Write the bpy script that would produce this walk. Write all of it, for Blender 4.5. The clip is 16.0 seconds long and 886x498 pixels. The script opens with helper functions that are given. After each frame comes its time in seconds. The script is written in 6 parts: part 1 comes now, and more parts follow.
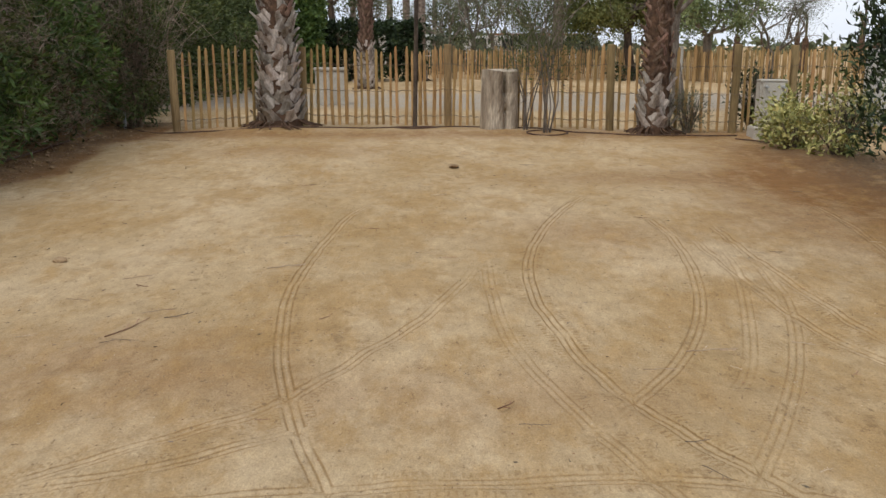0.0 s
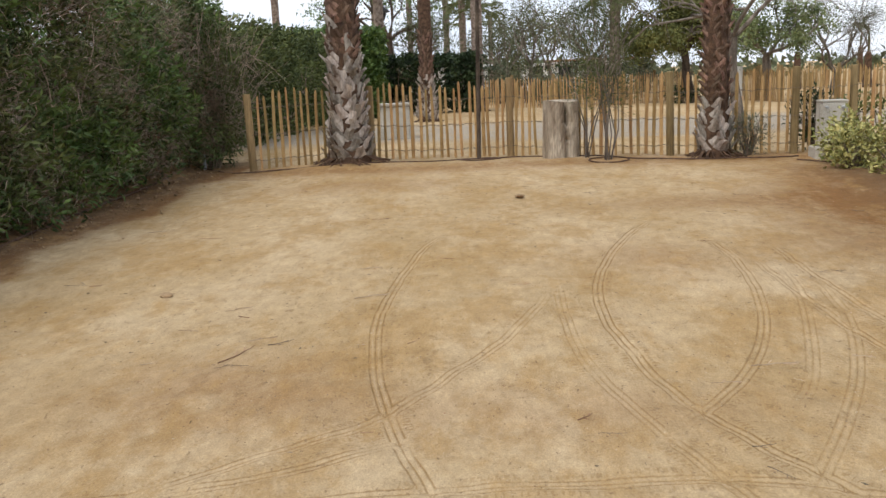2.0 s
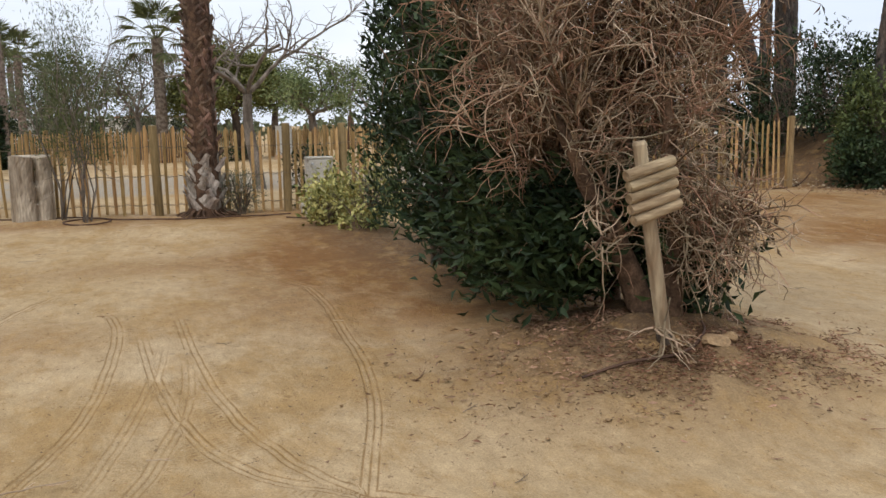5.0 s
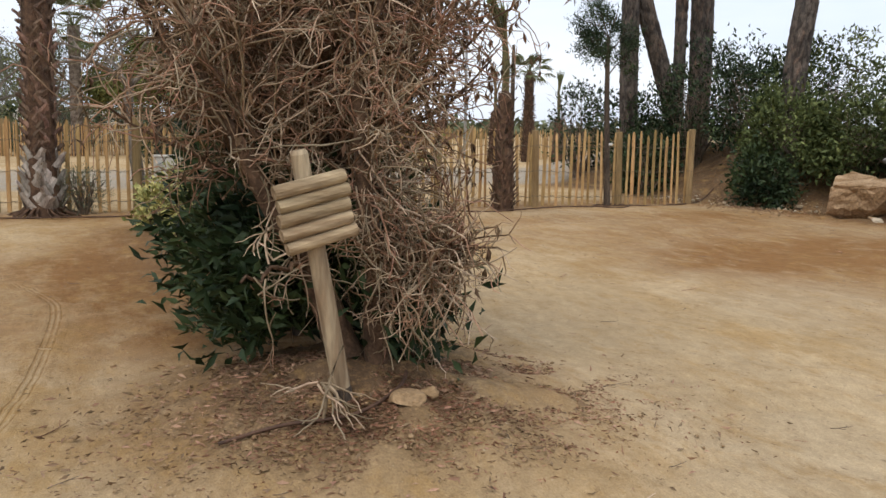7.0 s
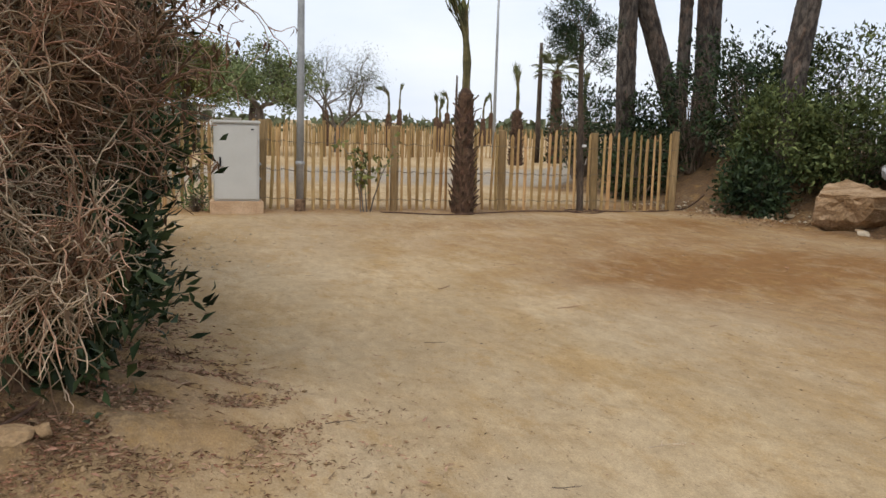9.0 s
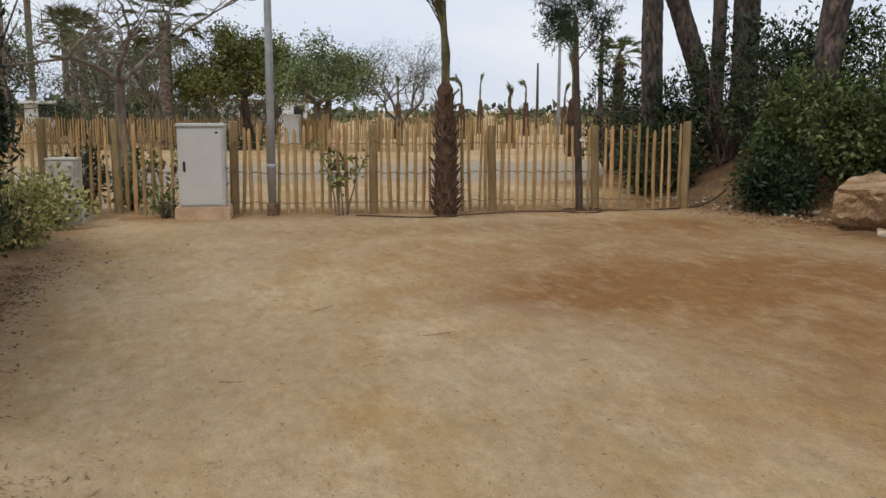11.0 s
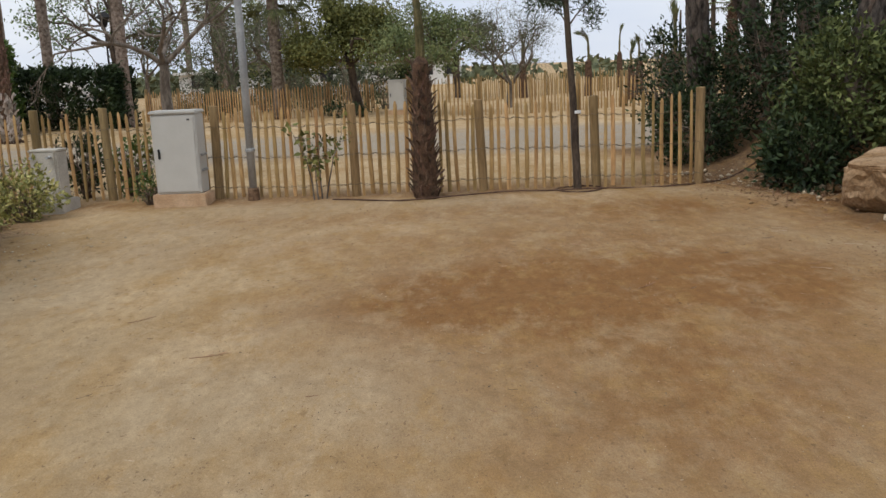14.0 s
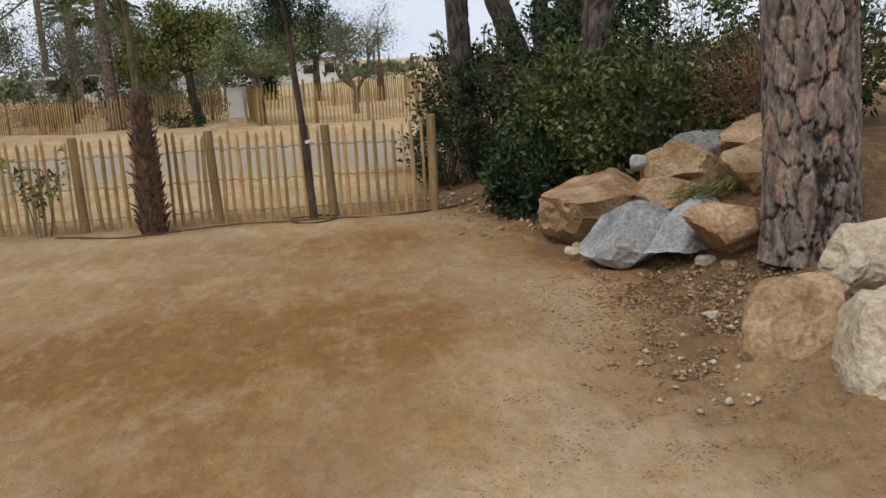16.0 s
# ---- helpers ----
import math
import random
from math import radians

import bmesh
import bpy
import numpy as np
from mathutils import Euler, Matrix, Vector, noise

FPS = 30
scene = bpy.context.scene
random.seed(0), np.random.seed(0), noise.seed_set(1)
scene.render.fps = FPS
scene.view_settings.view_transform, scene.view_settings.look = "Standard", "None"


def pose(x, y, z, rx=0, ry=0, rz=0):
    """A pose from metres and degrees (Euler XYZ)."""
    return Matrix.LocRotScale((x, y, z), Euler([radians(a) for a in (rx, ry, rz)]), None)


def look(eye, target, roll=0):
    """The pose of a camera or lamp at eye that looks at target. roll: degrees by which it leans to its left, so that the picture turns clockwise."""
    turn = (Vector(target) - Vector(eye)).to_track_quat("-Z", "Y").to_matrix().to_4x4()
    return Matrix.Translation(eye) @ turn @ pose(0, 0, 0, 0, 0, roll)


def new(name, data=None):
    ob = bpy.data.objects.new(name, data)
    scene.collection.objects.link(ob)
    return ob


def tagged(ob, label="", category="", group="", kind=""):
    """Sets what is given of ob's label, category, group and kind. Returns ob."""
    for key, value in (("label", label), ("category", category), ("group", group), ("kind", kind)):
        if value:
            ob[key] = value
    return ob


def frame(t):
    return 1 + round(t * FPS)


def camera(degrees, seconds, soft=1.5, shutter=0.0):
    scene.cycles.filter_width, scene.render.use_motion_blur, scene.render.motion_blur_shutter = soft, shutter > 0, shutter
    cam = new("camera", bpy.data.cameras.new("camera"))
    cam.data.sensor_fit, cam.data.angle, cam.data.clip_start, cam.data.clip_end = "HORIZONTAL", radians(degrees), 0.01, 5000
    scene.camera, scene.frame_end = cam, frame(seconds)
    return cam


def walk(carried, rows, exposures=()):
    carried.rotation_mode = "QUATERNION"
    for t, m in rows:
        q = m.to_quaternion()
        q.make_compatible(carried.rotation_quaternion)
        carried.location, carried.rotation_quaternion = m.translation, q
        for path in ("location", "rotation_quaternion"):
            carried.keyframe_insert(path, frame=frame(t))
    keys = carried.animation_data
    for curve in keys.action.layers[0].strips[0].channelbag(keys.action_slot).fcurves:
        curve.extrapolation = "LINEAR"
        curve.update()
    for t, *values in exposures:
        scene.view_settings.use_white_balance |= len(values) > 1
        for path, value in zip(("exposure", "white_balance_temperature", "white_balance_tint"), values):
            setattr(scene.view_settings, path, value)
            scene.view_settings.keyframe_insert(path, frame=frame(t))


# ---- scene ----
cam = camera(52.8, 16.0)
PATH = [
    (0, (-0.097, -14.377, 1.251), (-0.094, -12.427, 0.806), 0.1),
    (0.5, (-0.096, -14.356, 1.247), (-0.401, -12.426, 0.82), -1.5),
    (1, (-0.15, -14.191, 1.221), (-0.577, -12.281, 0.808), -2.4),
    (1.5, (-0.149, -14.516, 1.263), (-0.49, -12.583, 0.876), -2.4),
    (2, (-0.182, -14.781, 1.348), (-0.315, -12.822, 0.966), -2.3),
    (2.5, (-0.06, -14.691, 1.327), (0.004, -12.727, 0.953), -2.3),
    (3, (0.128, -14.606, 1.315), (0.375, -12.654, 0.957), -2.1),
    (3.5, (0.359, -14.388, 1.29), (0.78, -12.462, 0.956), -1.4),
    (4, (0.599, -14.3, 1.311), (1.176, -12.411, 0.999), -1.7),
    (4.5, (0.97, -14.194, 1.254), (1.608, -12.319, 0.975), -1.2),
    (5, (1.437, -14.058, 1.231), (2.174, -12.22, 0.951), -1.1),
    (5.2, (1.59, -14.054, 1.234), (2.374, -12.237, 0.948), -0.5),
    (7.3, (3.331, -13.762, 1.221), (4.138, -11.952, 0.949), 1.1),
    (7.5, (3.531, -13.83, 1.212), (4.318, -12.011, 0.941), 1.2),
    (8, (3.953, -13.761, 1.246), (4.722, -11.938, 0.957), 1.6),
    (8.3, (4.173, -13.784, 1.232), (4.892, -11.938, 0.953), 1.1),
    (8.5, (4.453, -13.795, 1.265), (5.145, -11.941, 0.98), 1.4),
    (9, (4.816, -13.834, 1.25), (5.485, -11.97, 0.972), 1.7),
    (9.2, (5.035, -13.772, 1.252), (5.691, -11.904, 0.973), 1.5),
    (11.3, (7.034, -13.578, 1.39), (7.428, -11.641, 1.086), 0.4),
    (11.5, (7.229, -13.563, 1.39), (7.602, -11.621, 1.092), 0.6),
    (12, (7.74, -13.569, 1.357), (8.053, -11.616, 1.064), -0.5),
    (12.5, (8.134, -13.501, 1.418), (8.392, -11.545, 1.089), -0.8),
    (13, (8.492, -13.414, 1.485), (8.685, -11.457, 1.124), -0.7),
    (13.5, (8.989, -13.372, 1.473), (9.077, -11.409, 1.104), -1.8),
    (14, (9.448, -13.289, 1.624), (9.475, -11.33, 1.224), -2.4),
    (14.5, (9.885, -13.116, 1.711), (9.923, -11.157, 1.31), -3.4),
    (15, (10.347, -13.15, 1.777), (10.377, -11.191, 1.373), -3.7),
    (15.5, (10.835, -13.237, 1.883), (10.93, -11.283, 1.469), -3.5),
    (16, (11.742, -13.224, 1.967), (11.967, -11.283, 1.543), -3.1),
]
walk(cam, [(t, look(eye, target, roll)) for t, eye, target, roll in PATH],
     exposures=[(0, 0.12), (0.5, 0.15), (1, 0.4), (1.7, 0.42), (3.0, 0.08), (4.5, 0.15), (7.4, 0.28), (9, 0.15), (11.3, -0.1), (13, -0.08), (15, -0.02), (16, 0.0)])

# ---- light ----
world = bpy.data.worlds.new("overcast_sky")
scene.world = world
world.use_nodes = True
wt = world.node_tree
wt.nodes.clear()
w_out = wt.nodes.new("ShaderNodeOutputWorld")
w_bg = wt.nodes.new("ShaderNodeBackground")
w_sky = wt.nodes.new("ShaderNodeTexSky")
w_sky.sky_type = "NISHITA"
w_sky.sun_disc = False
w_sky.sun_elevation = radians(58)
w_sky.sun_rotation = radians(220)
w_sky.dust_density = 2.0
w_co = wt.nodes.new("ShaderNodeTexCoord")
w_map = wt.nodes.new("ShaderNodeMapping")
w_map.inputs["Scale"].default_value = (1.0, 1.0, 3.5)
w_no = wt.nodes.new("ShaderNodeTexNoise")
w_no.inputs["Scale"].default_value = 2.2
w_no.inputs["Detail"].default_value = 6
w_ramp = wt.nodes.new("ShaderNodeValToRGB")
w_ramp.color_ramp.elements[0].position, w_ramp.color_ramp.elements[0].color = 0.32, (7.0, 7.8, 9.4, 1)
w_ramp.color_ramp.elements[1].position, w_ramp.color_ramp.elements[1].color = 0.68, (9.4, 9.7, 10.2, 1)
w_mix = wt.nodes.new("ShaderNodeMixRGB")
w_mix.inputs[0].default_value = 0.88
w_bg.inputs["Strength"].default_value = 0.104
wt.links.new(w_co.outputs["Generated"], w_map.inputs["Vector"])
wt.links.new(w_map.outputs["Vector"], w_no.inputs["Vector"])
wt.links.new(w_no.outputs["Fac"], w_ramp.inputs["Fac"])
wt.links.new(w_sky.outputs["Color"], w_mix.inputs[1])
wt.links.new(w_ramp.outputs["Color"], w_mix.inputs[2])
wt.links.new(w_mix.outputs["Color"], w_bg.inputs["Color"])
wt.links.new(w_bg.outputs["Background"], w_out.inputs["Surface"])

sun_data = bpy.data.lights.new("sun", "SUN")
sun_data.energy, sun_data.angle, sun_data.color = 1.35, radians(25), (1.0, 0.95, 0.88)
sun = new("sun", sun_data)
sun.matrix_world = look((-10, -12, 25), (0, 0, 0))


# ---- materials ----
def material(name, dark, light, scale=6.0, rough=0.85, bump=0.3, bump_scale=60.0, fleck=0.25, vary=0.0, island=0.0, metal=0.0, stretch=(1, 1, 1), local=False, spec=0.3):
    """Two tones mixed by a coarse noise, broken by a fine one, with relief; vary: by object; island: by loose piece."""
    m = bpy.data.materials.new(name)
    m.use_nodes = True
    nt = m.node_tree
    b = nt.nodes["Principled BSDF"]
    b.inputs["Roughness"].default_value, b.inputs["Metallic"].default_value = rough, metal
    b.inputs["Specular IOR Level"].default_value = spec
    if local:
        src = nt.nodes.new("ShaderNodeTexCoord").outputs["Object"]
    else:
        src = nt.nodes.new("ShaderNodeNewGeometry").outputs["Position"]
    mp = nt.nodes.new("ShaderNodeMapping")
    mp.inputs["Scale"].default_value = stretch
    nt.links.new(src, mp.inputs["Vector"])
    n1 = nt.nodes.new("ShaderNodeTexNoise")
    n1.inputs["Scale"].default_value, n1.inputs["Detail"].default_value = scale, 5
    n2 = nt.nodes.new("ShaderNodeTexNoise")
    n2.inputs["Scale"].default_value, n2.inputs["Detail"].default_value = bump_scale, 4
    for n in (n1, n2):
        nt.links.new(mp.outputs["Vector"], n.inputs["Vector"])
    r1 = nt.nodes.new("ShaderNodeValToRGB")
    r1.color_ramp.elements[0].position, r1.color_ramp.elements[0].color = 0.35, (*dark, 1)
    r1.color_ramp.elements[1].position, r1.color_ramp.elements[1].color = 0.66, (*light, 1)
    nt.links.new(n1.outputs["Fac"], r1.inputs["Fac"])
    col = r1.outputs["Color"]
    hsv = nt.nodes.new("ShaderNodeHueSaturation")
    mr = nt.nodes.new("ShaderNodeMapRange")
    mr.inputs["From Min"].default_value, mr.inputs["From Max"].default_value = 0.3, 0.7
    mr.inputs["To Min"].default_value, mr.inputs["To Max"].default_value = 1 - fleck, 1 + fleck
    nt.links.new(n2.outputs["Fac"], mr.inputs["Value"])
    val = mr.outputs["Result"]
    for amount, kind in ((vary, "ob"), (island, "is")):
        if amount:
            if kind == "ob":
                rnd = nt.nodes.new("ShaderNodeObjectInfo").outputs["Random"]
            else:
                rnd = nt.nodes.new("ShaderNodeNewGeometry").outputs["Random Per Island"]
            mv = nt.nodes.new("ShaderNodeMapRange")
            mv.inputs["To Min"].default_value, mv.inputs["To Max"].default_value = 1 - amount, 1 + amount
            nt.links.new(rnd, mv.inputs["Value"])
            mu = nt.nodes.new("ShaderNodeMath")
            mu.operation = "MULTIPLY"
            nt.links.new(val, mu.inputs[0])
            nt.links.new(mv.outputs["Result"], mu.inputs[1])
            val = mu.outputs[0]
            mh = nt.nodes.new("ShaderNodeMapRange")
            mh.inputs["To Min"].default_value, mh.inputs["To Max"].default_value = 0.5 + 0.03 * amount, 0.5 - 0.04 * amount
            nt.links.new(rnd, mh.inputs["Value"])
            nt.links.new(mh.outputs["Result"], hsv.inputs["Hue"])
    nt.links.new(val, hsv.inputs["Value"])
    nt.links.new(col, hsv.inputs["Color"])
    nt.links.new(hsv.outputs["Color"], b.inputs["Base Color"])
    if bump:
        bp = nt.nodes.new("ShaderNodeBump")
        bp.inputs["Strength"].default_value, bp.inputs["Distance"].default_value = bump, 0.02
        nt.links.new(n2.outputs["Fac"], bp.inputs["Height"])
        nt.links.new(bp.outputs["Normal"], b.inputs["Normal"])
    return m


def sand_material():
    """Compacted sand: pale and tan drifts, brown soil, litter and shrub shade where the attributes say so, grit and
    pebble flecks.
    """
    m = bpy.data.materials.new("sand")
    m.use_nodes = True
    nt = m.node_tree
    b = nt.nodes["Principled BSDF"]
    b.inputs["Roughness"].default_value, b.inputs["Specular IOR Level"].default_value = 0.95, 0.15
    pos = nt.nodes.new("ShaderNodeNewGeometry").outputs["Position"]

    def nz(scale, detail, rough=0.55, stretch=None):
        n = nt.nodes.new("ShaderNodeTexNoise")
        n.inputs["Scale"].default_value, n.inputs["Detail"].default_value, n.inputs["Roughness"].default_value = scale, detail, rough
        if stretch:
            mp = nt.nodes.new("ShaderNodeMapping")
            mp.inputs["Scale"].default_value = stretch
            nt.links.new(pos, mp.inputs["Vector"])
            nt.links.new(mp.outputs["Vector"], n.inputs["Vector"])
        else:
            nt.links.new(pos, n.inputs["Vector"])
        return n.outputs["Fac"]

    def ramp(fac, p0, p1, c0=(0, 0, 0, 1), c1=(1, 1, 1, 1)):
        r = nt.nodes.new("ShaderNodeValToRGB")
        r.color_ramp.elements[0].position, r.color_ramp.elements[0].color = p0, c0
        r.color_ramp.elements[1].position, r.color_ramp.elements[1].color = p1, c1
        nt.links.new(fac, r.inputs["Fac"])
        return r.outputs["Color"]

    def mix(fac, a, c, mode="MIX"):
        x = nt.nodes.new("ShaderNodeMixRGB")
        x.blend_type = mode
        for s, v in zip(x.inputs, (fac, a, c)):
            if isinstance(v, (float, int)):
                s.default_value = v
            elif isinstance(v, tuple):
                s.default_value = v
            else:
                nt.links.new(v, s)
        return x.outputs["Color"]

    def attr(name):
        a = nt.nodes.new("ShaderNodeAttribute")
        a.attribute_name = name
        return a.outputs["Fac"]

    def times(a, c):
        x = nt.nodes.new("ShaderNodeMath")
        x.operation, x.use_clamp = "MULTIPLY", True
        for s, v in zip(x.inputs, (a, c)):
            if isinstance(v, (float, int)):
                s.default_value = v
            else:
                nt.links.new(v, s)
        return x.outputs[0]

    base = ramp(nz(0.6, 7, 0.66, (1, 0.5, 1)), 0.35, 0.65, SAND_TAN, SAND_PALE)
    base = mix(times(ramp(nz(1.6, 9, 0.72, (1, 0.55, 1)), 0.48, 0.60), 0.65), base, SAND_OCHRE)
    base = mix(times(attr("second"), ramp(nz(0.42, 7, 0.68, (1, 0.5, 1)), 0.44, 0.58, (0, 0, 0, 1), (0.65, 0.65, 0.65, 1))), base, SAND_GREY)
    base = mix(times(attr("soil"), ramp(nz(3.0, 9, 0.75, (1, 0.55, 1)), 0.2, 0.54)), base, SAND_SOIL)
    base = mix(times(attr("litter"), ramp(nz(26, 6, 0.75), 0.3, 0.52)), base, SAND_LITTER_SHADE)
    def calc(op, a, c=0.0):
        x = nt.nodes.new("ShaderNodeMath")
        x.operation = op
        for s, v in zip(x.inputs, (a, c)):
            if isinstance(v, (float, int)):
                s.default_value = v
            else:
                nt.links.new(v, s)
        return x.outputs[0]

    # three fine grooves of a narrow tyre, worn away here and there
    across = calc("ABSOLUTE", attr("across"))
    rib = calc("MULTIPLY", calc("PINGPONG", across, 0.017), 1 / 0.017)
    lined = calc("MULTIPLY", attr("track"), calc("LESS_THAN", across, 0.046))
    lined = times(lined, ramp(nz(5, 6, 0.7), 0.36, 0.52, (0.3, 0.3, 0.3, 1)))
    # groove shade and the lit ribs between are put into the colour
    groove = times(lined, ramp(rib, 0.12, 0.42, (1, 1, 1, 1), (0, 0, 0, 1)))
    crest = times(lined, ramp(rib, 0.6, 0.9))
    # short ticks of the tyre's shoulder on both sides, their shade in colour only
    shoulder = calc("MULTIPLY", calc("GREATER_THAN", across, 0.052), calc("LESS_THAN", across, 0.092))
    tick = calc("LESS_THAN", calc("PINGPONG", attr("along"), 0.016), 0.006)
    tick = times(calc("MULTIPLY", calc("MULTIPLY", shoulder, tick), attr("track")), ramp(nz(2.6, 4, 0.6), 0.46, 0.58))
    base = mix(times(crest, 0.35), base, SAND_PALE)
    base = mix(times(tick, 0.45), base, SAND_TRACK_SHADE)
    base = mix(times(groove, 0.75), base, SAND_TRACK_SHADE)
    base = mix(times(attr("road"), ramp(nz(0.8, 5), 0.15, 0.45)), base, SAND_ROAD)
    base = mix(times(ramp(nz(4.6, 9, 0.75, (1, 0.5, 1)), 0.52, 0.63), 0.5), base, SAND_OCHRE)
    base = mix(times(ramp(nz(3.1, 9, 0.75, (1, 0.55, 1)), 0.54, 0.72), 0.28), base, (0.58, 0.46, 0.30, 1))
    grit = ramp(nz(120, 4, 0.7, (1.1, 0.6, 1)), 0.3, 0.72, (0.72, 0.70, 0.68, 1), (1.2, 1.2, 1.2, 1))
    base = mix(0.75, base, grit, "MULTIPLY")
    fleck = ramp(nz(32, 4, 0.65, (1.1, 0.6, 1)), 0.62, 0.69)
    base = mix(times(fleck, 0.6), base, (0.15, 0.09, 0.05, 1))
    scuff = times(ramp(nz(9, 6, 0.75, (1, 0.7, 1)), 0.58, 0.64), ramp(nz(1.1, 4, 0.6), 0.44, 0.6))
    base = mix(times(scuff, 0.5), base, (0.22, 0.135, 0.06, 1))
    chip = ramp(nz(48, 3, 0.6, (1, 0.7, 1)), 0.69, 0.73)
    base = mix(times(chip, 0.5), base, (0.62, 0.52, 0.38, 1))
    mott = ramp(nz(11, 8, 0.75, (1, 0.55, 1)), 0.32, 0.68, (0.74, 0.72, 0.69, 1), (1.15, 1.15, 1.15, 1))
    base = mix(0.75, base, mott, "MULTIPLY")
    nt.links.new(base, b.inputs["Base Color"])
    add = nt.nodes.new("ShaderNodeMath")
    add.operation = "ADD"
    nt.links.new(times(nz(40, 6, 0.7), 1.0), add.inputs[0])
    nt.links.new(times(nz(8, 6, 0.7), 1.0), add.inputs[1])
    bp = nt.nodes.new("ShaderNodeBump")
    bp.inputs["Strength"].default_value, bp.inputs["Distance"].default_value = 0.6, 0.03
    nt.links.new(calc("SUBTRACT", add.outputs[0], calc("MULTIPLY", groove, 0.22)), bp.inputs["Height"])
    nt.links.new(bp.outputs["Normal"], b.inputs["Normal"])
    return m


SAND_TAN, SAND_PALE = (0.44, 0.31, 0.158, 1), (0.583, 0.446, 0.278, 1)
SAND_OCHRE, SAND_SOIL = (0.395, 0.247, 0.097, 1), (0.265, 0.136, 0.05, 1)
SAND_LITTER_SHADE, SAND_TRACK_SHADE = (0.14, 0.09, 0.052, 1), (0.225, 0.12, 0.035, 1)
SAND_ROAD, SAND_GREY = (0.37, 0.32, 0.25, 1), (0.435, 0.335, 0.212, 1)
M_SAND = sand_material()
M_PICKET = material("chestnut_picket", (0.30, 0.18, 0.07), (0.47, 0.315, 0.135), 5, 0.8, 0.35, 40, 0.2, vary=0.28, stretch=(1, 1, 0.15))
M_POST = material("treated_post", (0.20, 0.135, 0.06), (0.33, 0.235, 0.115), 6, 0.85, 0.4, 50, 0.22, vary=0.15, stretch=(1, 1, 0.12))
M_WIRE = material("rusty_wire", (0.10, 0.075, 0.05), (0.20, 0.16, 0.11), 30, 0.8, 0, 60, 0.2)
M_HOSE = material("irrigation_hose", (0.055, 0.03, 0.02), (0.12, 0.065, 0.04), 12, 0.7, 0.1, 60, 0.2)
M_BOOT = material("palm_boot", (0.22, 0.18, 0.145), (0.50, 0.45, 0.39), 9, 0.9, 0.5, 70, 0.3, vary=0.4, stretch=(1, 1, 0.35))
M_BOOT_RED = material("palm_boot_brown", (0.075, 0.046, 0.032), (0.23, 0.145, 0.098), 9, 0.9, 0.5, 70, 0.3, vary=0.4, stretch=(1, 1, 0.35))
M_TRUNK_FAR = material("palm_trunk_bark", (0.10, 0.07, 0.05), (0.27, 0.22, 0.175), 9, 0.95, 0.6, 40, 0.35, vary=0.2)
M_BOOT_DARK = material("shaggy_palm_bark", (0.055, 0.035, 0.024), (0.17, 0.11, 0.07), 9, 0.95, 0.5, 70, 0.3, vary=0.45)
M_CORE = material("palm_trunk_core", (0.055, 0.032, 0.02), (0.13, 0.075, 0.045), 12, 0.95, 0.6, 60, 0.3)
M_FROND = material("palm_frond", (0.07, 0.085, 0.03), (0.15, 0.16, 0.055), 8, 0.6, 0.1, 40, 0.2, island=0.3)
M_FROND_DRY = material("tied_frond", (0.075, 0.07, 0.03), (0.17, 0.14, 0.06), 8, 0.8, 0.2, 40, 0.25, island=0.25)
M_LEAF_OLE = material("hedge_leaf", (0.038, 0.056, 0.017), (0.135, 0.165, 0.055), 1.2, 0.6, 0, 40, 0.15, island=0.5, spec=0.2)
M_LEAF_DARK = material("dark_hedge_leaf", (0.013, 0.027, 0.011), (0.044, 0.068, 0.024), 2, 0.52, 0, 40, 0.15, island=0.55, spec=0.2)
M_LEAF_GREEN = material("bright_hedge_leaf", (0.045, 0.09, 0.02), (0.13, 0.20, 0.05), 2, 0.5, 0, 40, 0.15, island=0.4)
M_LEAF_PALE = material("variegated_leaf", (0.17, 0.19, 0.045), (0.48, 0.44, 0.16), 14, 0.5, 0, 40, 0.15, island=0.45)
M_LEAF_OLIVE = material("grey_green_leaf", (0.07, 0.085, 0.05), (0.15, 0.165, 0.10), 3, 0.7, 0, 40, 0.15, island=0.35)
M_LEAF_PINE = material("pine_needle", (0.045, 0.065, 0.02), (0.11, 0.13, 0.04), 3, 0.7, 0, 40, 0.15, island=0.35)
M_LEAF_UMB = material("olive_green_leaf", (0.085, 0.095, 0.025), (0.20, 0.205, 0.06), 2, 0.7, 0, 40, 0.15, island=0.35)
M_LEAF_LIGHT = material("light_green_leaf", (0.10, 0.135, 0.05), (0.21, 0.245, 0.10), 2, 0.7, 0, 40, 0.15, island=0.35)
M_CLOD = material("dry_earth", (0.24, 0.15, 0.075), (0.38, 0.26, 0.145), 9, 0.95, 0.5, 50, 0.25)
# leaves across the road and beyond, lightened: distance haze put into the colour
M_LEAF_FAR = material("hazy_far_foliage", (0.075, 0.09, 0.045), (0.15, 0.165, 0.09), 1, 0.8, 0, 20, 0.15, island=0.35)
M_LEAF_BROWN = material("withered_leaf", (0.07, 0.04, 0.022), (0.16, 0.095, 0.05), 10, 0.85, 0, 40, 0.2, island=0.4)
M_TWIG_DRY = material("dry_twig", (0.15, 0.08, 0.043), (0.38, 0.245, 0.15), 4, 0.85, 0.2, 60, 0.2, island=0.45)
M_TWIG_PALE = material("bleached_twig", (0.26, 0.185, 0.115), (0.50, 0.40, 0.275), 4, 0.85, 0.2, 60, 0.2, island=0.4)
M_TWIG_GREY = material("grey_twig", (0.085, 0.06, 0.042), (0.20, 0.155, 0.11), 4, 0.85, 0.2, 60, 0.2, island=0.4)
